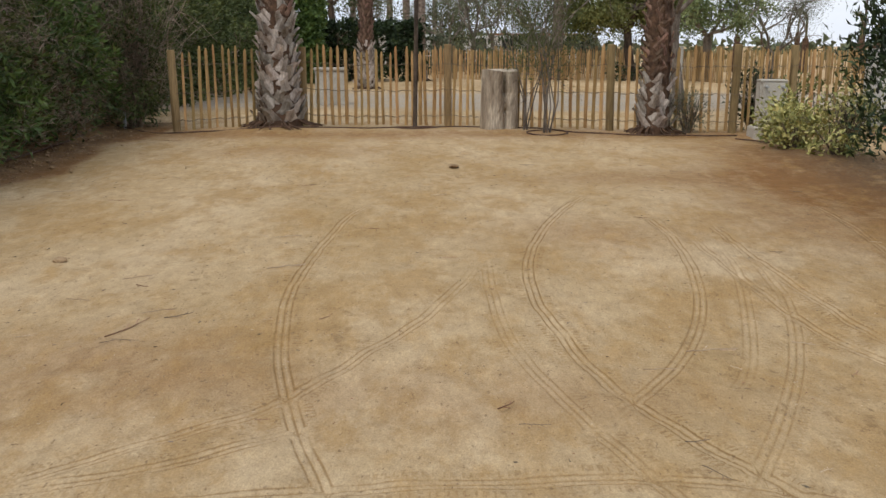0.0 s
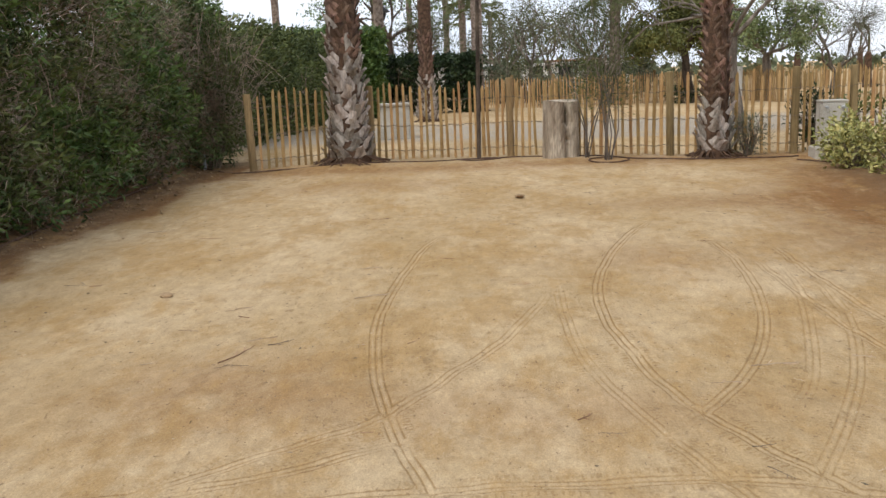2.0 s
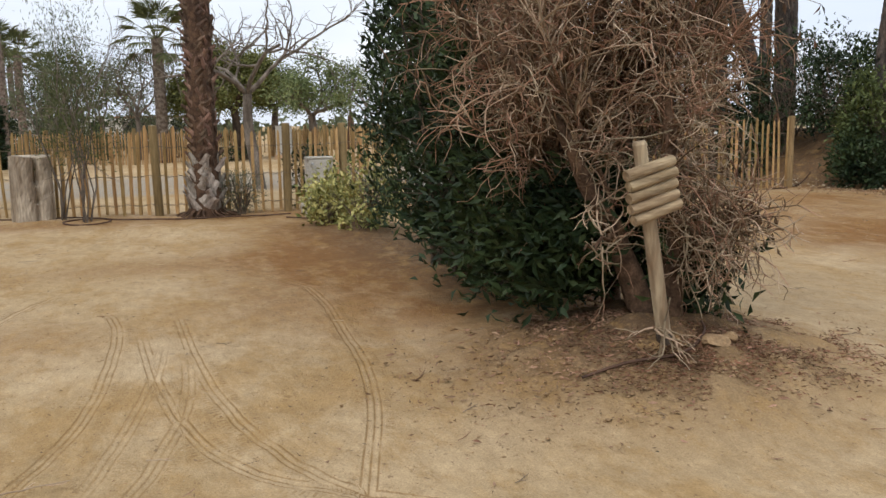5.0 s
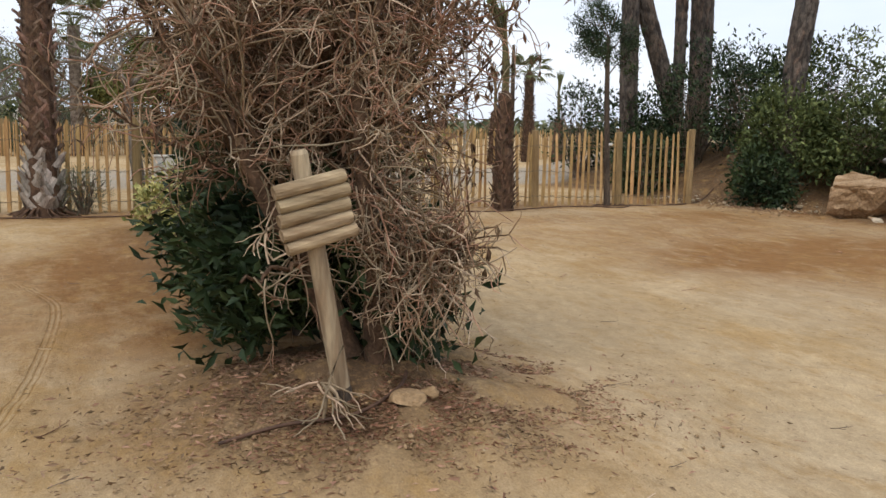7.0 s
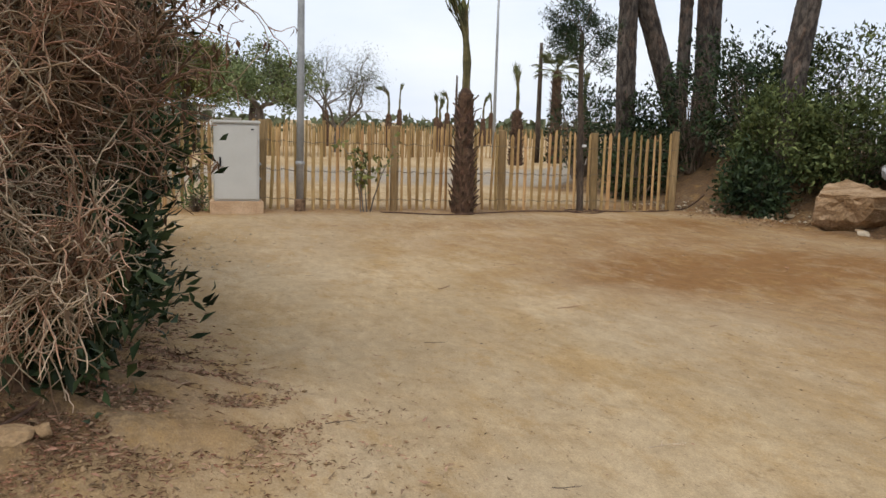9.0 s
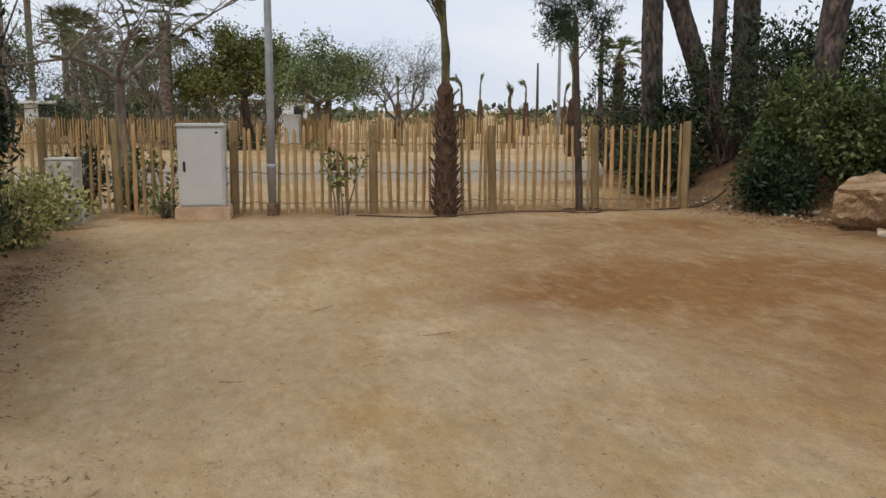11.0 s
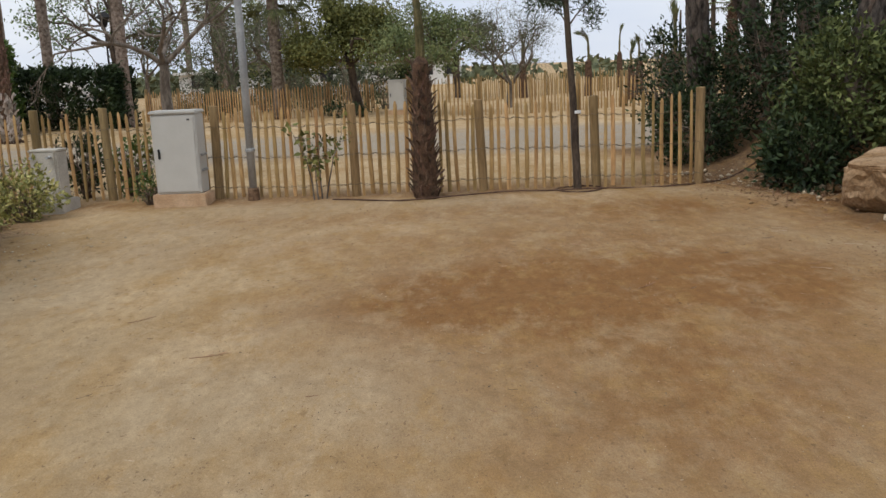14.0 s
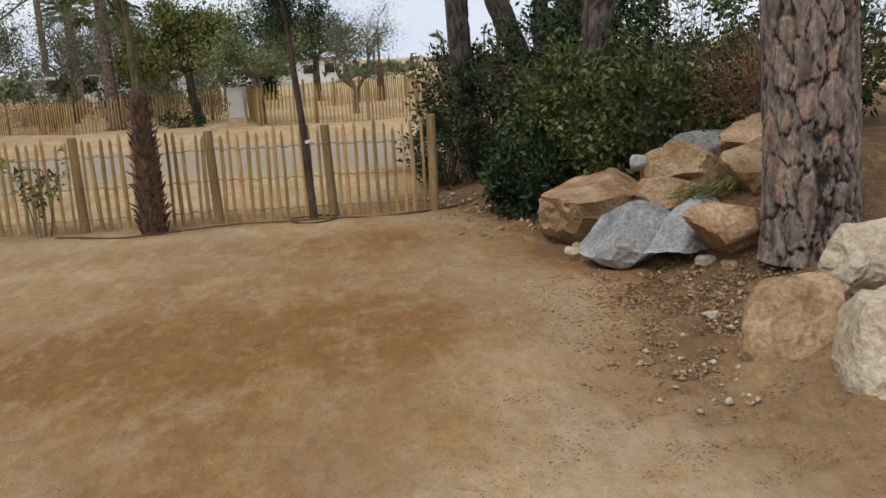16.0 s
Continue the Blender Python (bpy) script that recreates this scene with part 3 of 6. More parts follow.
def near_fence(name, posts, gap, label):
    f = thing(name, label, "fence")
    r = np.random.default_rng(len(posts))
    runs = []
    for i, (x, y, h) in enumerate(posts):
        piece("post", POSTS[i % 3], f, pose(x, y, gz(x, y), r.normal(0, 0.9), r.normal(0, 0.9), r.uniform(0, 360)) @ Matrix.Diagonal((1, 1, h / 1.24, 1)))
    for (x0, y0, _), (x1, y1, _) in zip(posts, posts[1:]):
        d = math.hypot(x1 - x0, y1 - y0)
        ux, uy = (x1 - x0) / d, (y1 - y0) / d
        n = max(3, round(d / gap))
        for k in range(1, n):
            s = d * k / n + r.normal(0, 0.008)
            x, y = x0 + ux * s + uy * 0.05, y0 + uy * s - ux * 0.05
            m = pose(x, y, gz(x, y) + r.uniform(0.0, 0.03), r.normal(0, 0.8), r.normal(0, 0.75), math.degrees(math.atan2(uy, ux)) + r.normal(0, 12))
            piece("picket", PICKETS[int(r.integers(5))], f, m @ Matrix.Diagonal((r.uniform(0.8, 1.2), 1, r.uniform(0.95, 1.05), 1)))
        runs.append(((x0 + uy * 0.05, y0 - ux * 0.05), (x1 + uy * 0.05, y1 - ux * 0.05)))
    for z in (0.16, 0.56, 0.96):
        for a, b in runs:
            off = 0.024
            v1, f1 = tubes([(wire_line(a, b, z, r) + [0, -off, 0], 0.003, 0.003), (wire_line(a, b, z + 0.008, r) + [0, off, 0], 0.003, 0.003)], 4)
            piece("wire", mesh_of("wire", v1, f1, M_WIRE), f)
    return f


near_fence("picket_fence", [(-4.0, -1.15, 1.18), (-2.28, -0.12, 1.2), (0, 0.05, 1.27), (2.4, -1.02, 1.26), (4.2, -1.1, 1.27), (5.1, -0.98, 1.25), (6.62, -1.2, 1.24), (8.49, -1.42, 1.22), (10.19, -1.42, 1.2), (11.68, -1.56, 1.2), (13.0, -1.7, 1.26)], 0.117, "pale chestnut picket fence on round wooden posts with twisted wire")


def far_fence(name, pts, label, gap=0.13, h=1.12):
    f = thing(name, label, "fence", "fences across the road")
    r = np.random.default_rng(int(abs(pts[0][0]) * 10) + 5)
    vs, fs = [], []
    base = 0
    for (x0, y0), (x1, y1) in zip(pts, pts[1:]):
        d = math.hypot(x1 - x0, y1 - y0)
        ux, uy = (x1 - x0) / d, (y1 - y0) / d
        for k in range(int(d / gap)):
            x, y = x0 + ux * k * gap, y0 + uy * k * gap
            z, t = gz(x, y), r.normal(0, 0.012)
            hh, w = h * r.uniform(0.93, 1.05), 0.02 * r.uniform(0.8, 1.3)
            for zz, ww, tt in ((z, w, 0), (z + hh * 0.93, w, t), (z + hh, w * 0.2, t)):
                for sx, sy in ((-1, -0.6), (1, -0.6), (1, 0.6), (-1, 0.6)):
                    vs.append((x + ux * (sx * ww + tt) - uy * sy * ww, y + uy * (sx * ww + tt) + ux * sy * ww, zz))
            for lvl in (0, 4):
                for j in range(4):
                    fs.append((base + lvl + j, base + lvl + (j + 1) % 4, base + lvl + 4 + (j + 1) % 4, base + lvl + 4 + j))
            base += 12
        for k in range(int(d / 1.9) + 1):
            x, y = x0 + ux * k * 1.9 - uy * 0.07, y0 + uy * k * 1.9 + ux * 0.07
            piece("post", POSTS[k % 3], f, pose(x, y, gz(x, y), 0, 0, 40 * k))
    piece("picket", mesh_of("picket", vs, np.array(fs), M_PICKET), f, None, "row of chestnut pickets", "stuff")
    return f


far_fence("picket_fence", [(-1.2, 21.5), (3.2, 18.2), (7.6, 22.5)], "pale picket fence along a far pitch")
far_fence("picket_fence", [(8.6, 22.5), (9.4, 16.8), (13.0, 16.4), (16.5, 18.2)], "pale picket fence round a far pitch")
far_fence("picket_fence", [(0, 29.5), (3, 28.5), (12, 28), (17, 34), (30, 38)], "pale picket fence behind the far pitches", 0.17)
far_fence("picket_fence", [(16.5, 18.2), (20.5, 16.5), (27, 19)], "pale picket fence round a far pitch", 0.15)


# ---- palms ----
def boot_mesh(seed, mat, length=0.22, width=0.11, out=1.0):
    """A cut leaf base: a flat curved wedge that splits in two at its root and stands off the trunk."""
    r = np.random.default_rng(seed)
    rows = [(0.0, 1.0, 0.0, 0.020), (0.35, 0.72, 0.035, 0.024), (0.7, 0.56, 0.075, 0.022), (1.0, 0.46 * r.uniform(0.6, 1.3), 0.125, 0.012)]
    vs, fs = [], []
    for u, w, off, th in rows:
        z, hw, off = u * length, w * width * 0.5, off * out
        jx = r.normal(0, 0.006)
        vs += [(-hw + jx, -off, z), (jx, -off - th, z), (hw + jx, -off, z), (jx, -off + th * 0.4, z)]
    for i in range(3):
        for k in range(4):
            fs.append((i * 4 + k, i * 4 + (k + 1) % 4, i * 4 + 4 + (k + 1) % 4, i * 4 + 4 + k))
    fs.append((12, 13, 14, 15))
    return mesh_of("leaf_base", vs, fs, mat)


BOOTS_GREY = [boot_mesh(k, M_BOOT, 0.2, 0.17, 0.62) for k in range(5)]
BOOTS_BROWN = [boot_mesh(k + 9, M_BOOT_RED, 0.15, 0.13, 0.4) for k in range(5)]
BOOTS_SHAG = [boot_mesh(k + 19, M_BOOT_DARK, 0.12, 0.085, 0.75) for k in range(4)]


def fan_frond(r, stalk=0.9, blade=0.75, n=16):
    """A fan leaf along +y: a stalk and pleated, split blades."""
    vs, fs = [], []
    v, f = tubes([(np.array([[0, 0, 0], [0, stalk * 0.5, 0.05], [0, stalk, 0.02]]), 0.018, 0.008)], 4)
    vs += v.tolist()
    fs += [tuple(q) for q in f.tolist()]
    for k in range(n):
        a = math.radians(-75 + 150 * k / (n - 1)) + r.normal(0, 0.03)
        ln = blade * (0.75 + 0.25 * math.cos(a)) * r.uniform(0.85, 1.05)
        dx, dy = math.sin(a), math.cos(a)
        b = len(vs)
        w = 0.03
        vs += [(0, stalk, 0.02), (dx * ln * 0.55 - dy * w, stalk + dy * ln * 0.55 + dx * w, 0.03), (dx * ln, stalk + dy * ln, -0.12 - 0.1 * r.random()), (dx * ln * 0.55 + dy * w, stalk + dy * ln * 0.55 - dx * w, 0.03), (dx * ln * 0.55, stalk + dy * ln * 0.55, 0.0)]
        fs += [(b, b + 4, b + 1), (b + 1, b + 4, b + 2), (b, b + 3, b + 4), (b + 3, b + 2, b + 4)]
    return vs, fs


FRONDS = []
for k in range(3):
    fv, ff = fan_frond(np.random.default_rng(k))
    FRONDS.append(mesh_of("frond", fv, ff, M_FROND))


def boots_up(t, height, r_of, start, meshes_low, meshes_high, split, r, step=0.085, per=7, tilt=0.0, wild=7, cross=14):
    level, z = 0, start
    while z < height:
        rad = r_of(z)
        for k in range(per):
            a = 360.0 * (k + 0.5 * (level % 2)) / per + r.normal(0, 5)
            low = z + r.normal(0, 0.15) < split
            me = (meshes_low if low else meshes_high)[int(r.integers(len(meshes_low if low else meshes_high)))]
            s = rad / 0.24 * r.uniform(0.85, 1.2)
            m = pose(0, 0, z + r.normal(0, 0.012), 0, 0, a) @ pose(0, -rad * 0.93, 0, tilt + r.normal(0, wild), (1 if (k + level) % 2 else -1) * r.normal(cross if low else 1.35 * cross, wild), 0) @ Matrix.Diagonal((s, s, r.uniform(0.85, 1.25), 1))
            piece("leaf_base", me, t, m)
        z += step
        level += 1


def fan_palm(x, y, height, r0, r1, label, boots_to, split, seed, crown=26, cross=22, group=""):
    t = thing("fan_palm", label, "palm tree", group, at=(x, y, gz(x, y) - 0.02), rz=seed * 37)
    r = np.random.default_rng(seed)

    def r_of(z):
        return r1 + (r0 - r1) * math.exp(-z / 0.55)
    prof = [(r_of(0) * 1.05, -0.15)] + [(r_of(z), z) for z in np.linspace(0, height, 16)]
    vs, fs = lathe(prof, 14, 0.05, seed)
    piece("trunk", mesh_of("trunk", vs, fs, M_CORE if boots_to else M_TRUNK_FAR), t)
    boots_up(t, boots_to, r_of, 0.08, BOOTS_GREY, BOOTS_BROWN, split, r, 0.105, 9, 0, 9, cross)
    roots = [(np.array([[0.7 * r_of(0) * math.cos(a), 0.7 * r_of(0) * math.sin(a), 0.14], [1.25 * r_of(0) * math.cos(a), 1.25 * r_of(0) * math.sin(a), 0.05], [(1.5 + 0.5 * r.random()) * r_of(0) * math.cos(a + 0.1), (1.5 + 0.5 * r.random()) * r_of(0) * math.sin(a + 0.1), 0.0]]), 0.02, 0.008) for a in r.uniform(0, 6.28, 46)]
    v, f = tubes(roots, 4)
    piece("root", mesh_of("root", v, f, M_CORE), t, None, "frayed dark root mat", "stuff")
    for k in range(crown):
        m = pose(0, 0, height, 0, 0, k * 137.5) @ pose(0, r1 * 0.3, 0, 70 - 110 * (k / crown) + r.normal(0, 6), 0, 0)
        piece("frond", FRONDS[k % 3], t, m)
    return t


fan_palm(-2.6, -0.5, 6.2, 0.36, 0.235, "tall fan palm, grey cut leaf bases, brown higher up", 3.2, 1.75, 1)
fan_palm(3.05, -1.05, 6.4, 0.25, 0.18, "tall slim fan palm, brown trunk with pale leaf bases below", 3.9, 0.62, 2, cross=32)


def young_palm(x, y, height, r0, spear, label, seed, shag=True):
    """A young palm with a ragged trunk and its leaves tied up into a spear."""
    t = thing("young_palm", label, "palm tree", at=(x, y, gz(x, y) - 0.02), rz=seed * 50)
    r = np.random.default_rng(seed)

    def r_of(z):
        return r0 * (1.0 - 0.36 * z / height)
    vs, fs = lathe([(r_of(0), -0.1)] + [(r_of(z), z) for z in np.linspace(0, height, 10)] + [(r0 * 0.25, height + 0.1)], 12, 0.08, seed)
    piece("trunk", mesh_of("trunk", vs, fs, M_CORE), t)
    if shag:
        boots_up(t, height - 0.05, r_of, 0.04, BOOTS_SHAG, BOOTS_SHAG, 9, r, 0.075, 9, 4, 15)
    lines = []
    bend = 0.0 if shag else r.uniform(-0.3, 0.3)
    for k in range(46):
        a = r.uniform(0, 6.28)
        b = 0.05 * r.random()
        fork = 0.20 if shag and k % 3 == 0 else 0.0
        p = [(b * math.cos(a), b * math.sin(a), height - 0.05), (0.05 * math.cos(a + 1), 0.05 * math.sin(a + 1), height + spear * 0.35), (0.03 * math.cos(a) + 0.03, 0.03 * math.sin(a), height + spear * 0.7 * r.uniform(0.8, 1)), (r.normal(0.05, 0.035) + bend + fork, r.normal(0, 0.04), height + spear * (r.uniform(0.75, 1.0) + fork * 0.6))]
        lines.append((np.array(p), 0.017, 0.008))
    v, f = tubes(lines, 4)
    piece("frond", mesh_of("frond", v, f, M_FROND_DRY), t, None, "yellowing leaves tied into a spear")
    tip = np.array([[0.05 + bend, 0, height + spear * 0.8]]) + r.normal(0, 0.03, (70, 3))
    if shag:
        tip[::2, 0] += 0.17
        tip[::2, 2] += spear * 0.1
    v, f = leaves(tip, np.tile([[0.15 + bend * 2, 0, 1.0 - abs(bend) * 3]], (70, 1)), 0.4, 0.03, r, 0, 0.12)
    piece("frond_tip", mesh_of("frond_tip", v, f, M_FROND), t, None, "dark upright leaf tips", "stuff")
    return t


young_palm(9.42, -1.78, 1.72, 0.165, 1.3, "young palm with shaggy dark trunk and leaves tied upright", 3)


# ---- trees ----
def broad_tree(name, x, y, height, crown_r, mat, label, seed, bark=None, leaf=0.10, wide=0.05, per=26, depth=3, trunk_r=0.16, fork=0.45, kids=3, flat=0.7, droop=0.0, shift=(0, 0), group="", spread_leaf=0.28):
    t = thing(name, label, "tree", group, at=(x, y, gz(x, y) - 0.03))
    r = np.random.default_rng(seed)
    out, tips = [], []
    f0 = height * fork
    pts, d = wander((0, 0, 0), (r.normal(0, 0.06), r.normal(0, 0.06), 1), f0, 6, r, 0.06, 0.05)
    n_l = 4
    for k in range(n_l):
        a = 2 * math.pi * (k + r.random() * 0.5) / n_l
        dirn = (math.cos(a) * crown_r / height * 1.7 + shift[0], math.sin(a) * crown_r / height * 1.7 + shift[1], flat)
        grow(pts[-1], dirn, height * (1 - fork) * 0.5, trunk_r * 0.5, depth, r, out, tips, kids, 0.2, 0.03, 0.66, 0.6, 4)
    v, f = tubes([(pts, trunk_r * 1.15, trunk_r * 0.8)], 10)
    piece("trunk", mesh_of("trunk", v, f, bark or M_BARK, True), t)
    v, f = tubes(out, 5)
    piece("limb", mesh_of("limb", v, f, bark or M_BARK, True), t, None, "spreading limbs and twigs", "stuff")
    if mat is not None:
        P = np.array([p for p, _ in tips])
        P = np.repeat(P, per, axis=0) + r.normal(0, spread_leaf, (len(P) * per, 3)) * [1, 1, 0.7]
        v, f = leaves(P, r.normal(0, 0.5, P.shape) + [0, 0, 0.2], leaf, wide, r, droop)
        piece("crown", mesh_of("crown", v, f, mat), t, None, "", "stuff")
    return t


# across the road
for k, (tx, ty, th, tr) in enumerate([(0.4, 30, 4.4, 1.7), (2.6, 32, 4.8, 1.8), (5.4, 36, 4.6, 2.0), (-4.5, 33, 5.2, 1.8), (8.6, 40, 4.6, 2.2), (-0.5, 46, 5.5, 2.4)]):
    broad_tree("olive_tree", tx, ty, th, tr, (M_LEAF_FAR, M_LEAF_UMB, M_LEAF_OLIVE)[k % 3], "olive-green tree in the belt across the road", 500 + k, M_BARK, 0.15, 0.06, 14, 3, 0.12, 0.32, 3, 0.8, group="trees across the road", spread_leaf=0.4)
broad_tree("bare_tree", 4.7, 3.8, 4.8, 2.2, None, "leafless grey tree with forked upswept branches", 21, M_BARK, depth=4, trunk_r=0.11, fork=0.40, kids=3)
broad_tree("umbrella_tree", 7.1, 20, 4.5, 2.2, M_LEAF_UMB, "round dense green crown on a low forked trunk", 22, M_BARK_DARK, 0.14, 0.075, 85, 3, 0.17, 0.42, 3, 0.45, spread_leaf=0.30)
broad_tree("carob_tree", 9.4, 18.2, 4.0, 1.9, M_LEAF_LIGHT, "gnarled grey-green tree with open crown", 23, M_BARK, 0.12, 0.06, 34, 3, 0.17, 0.4, 3, 0.45, spread_leaf=0.26)
broad_tree("poplar_tree", 12.7, 21, 4.3, 1.5, M_LEAF_OLIVE, "fine grey twiggy tree, thinly leaved", 24, M_BARK, 0.11, 0.014, 12, 4, 0.13, 0.2, 3, 1.0)
broad_tree("olive_tree", 3.6, 23, 4.8, 2.0, M_LEAF_OLIVE, "slender grey-green tree behind the far fence", 26, M_BARK, 0.09, 0.04, 16, 3, 0.11, 0.35, 3, 0.9)
broad_tree("olive_tree", 1.2, 26, 5.0, 2.0, M_LEAF_FAR, "slender grey-green tree behind the far fence", 27, M_BARK, 0.09, 0.04, 16, 3, 0.11, 0.35, 3, 0.9)
broad_tree("carob_tree", 11.2, 34, 5.5, 3.0, M_LEAF_FAR, "far green tree with a rounded crown", 28, M_BARK_DARK, 0.16, 0.09, 24, 3, 0.2, 0.4, 3, 0.5)
broad_tree("plane_tree", -5.5, 32, 8.0, 3.2, M_LEAF_GREEN, "tall light green tree behind the hedge", 29, M_BARK_DARK, 0.2, 0.09, 16, 3, 0.2, 0.4, 3, 0.8, spread_leaf=0.4)
for k, (tx, ty, th) in enumerate([(-0.9, 18.4, 6.5), (-6.1, 47.8, 10), (4.2, 19.6, 4.4), (-1.2, 36.2, 5.0), (-2.2, 39.5, 5.7), (-2.7, 55, 5.6), (-6.9, 36, 8.5), (-0.7, 62, 6.0), (-2.3, 12.3, 6.5), (-4.9, 22, 6.5), (-3.4, 44, 6.2), (-12, 34, 8)]):
    p = fan_palm(tx, ty, th, 0.30 if k != 2 else 0.24, 0.2 if k != 8 else 0.19, "tall fan palm across the road" if k < 9 else "far fan palm with a round crown", 2.6 if k == 8 else 0, 1.2, 60 + k, 26, group="palms across the road")
for k, (tx, ty, th, sp) in enumerate([(18.8, 14.1, 3.1, 0.3), (16.6, 12.4, 1.7, 1.3), (17.2, 29.2, 1.6, 1.6), (17.9, 23.5, 1.3, 0.9), (19.3, 28, 1.5, 1.1), (22, 34, 1.8, 1.3), (25, 36, 1.6, 1.3), (21, 40, 2.0, 1.6), (14.2, 30, 1.7, 1.3), (28, 42, 2.0, 1.3), (19.0, 12.4, 1.5, 1.5)]):
    p = young_palm(tx, ty, th, 0.22, sp, "newly planted palm, leaves tied in a bundle", 80 + k, shag=k < 2)
    if k == 0:
        for j in range(16):
            piece("frond", FRONDS[j % 3], p, pose(0, 0, th, 0, 0, j * 137.5) @ pose(0, 0, 0, 60 - 5 * j, 0, 0) @ Matrix.Diagonal((0.75, 0.6, 0.75, 1)))


def pole(name, x, y, h, r0, mat, label, cat, lamp=False):
    t = thing(name, label, cat, at=(x, y, gz(x, y) - 0.02))
    vs, fs = lathe([(r0, -0.1), (r0, h * 0.3), (r0 * 0.8, h * 0.7), (r0 * 0.6, h)], 12)
    piece("pole", mesh_of("pole", vs, fs, mat, True), t)
    return t


lp = pole("lamp_post", 7.12, -1.42, 6.5, 0.052, M_STEEL, "grey galvanised lamp post with a rusty foot", "lamp post")
vs, fs = lathe([(0.078, -0.1), (0.078, 0.17), (0.06, 0.19)], 14, 0.02)
piece("foot", mesh_of("foot", vs, fs, M_RUST), lp, None, "rust-stained collar at the foot")
vs, fs = lathe([(0.058, 0.66), (0.066, 0.67), (0.066, 0.70), (0.058, 0.71)], 14)
piece("clamp", mesh_of("clamp", vs, fs, M_STEEL), lp)
part("lamp_head", box_bm((0.22, 0.5, 0.09), (0, -0.22, 6.45), 0.03), M_STEEL, lp)
pole("pole", 18.0, 17.6, 6.5, 0.06, M_STEEL, "thin pale lamp pole across the road", "pole")
pole("pole", 18.3, 14.4, 4.1, 0.09, M_BARK_DARK, "dark upright palm stem without leaves", "palm stem")
pole("pole", 24.0, 38, 4.2, 0.09, M_BARK_DARK, "dark bare stem far across the pitches", "palm stem")
lt = pole("street_lantern", -6.0, 32, 4.2, 0.06, M_BLACK, "dark lantern post beside the far hedge", "street lamp")
vs, fs = lathe([(0.08, 4.2), (0.12, 4.25), (0.24, 4.6), (0.42, 4.66), (0.2, 4.85), (0.05, 4.95)], 12)
piece("lantern", mesh_of("lantern", vs, fs, M_BLACK), lt)


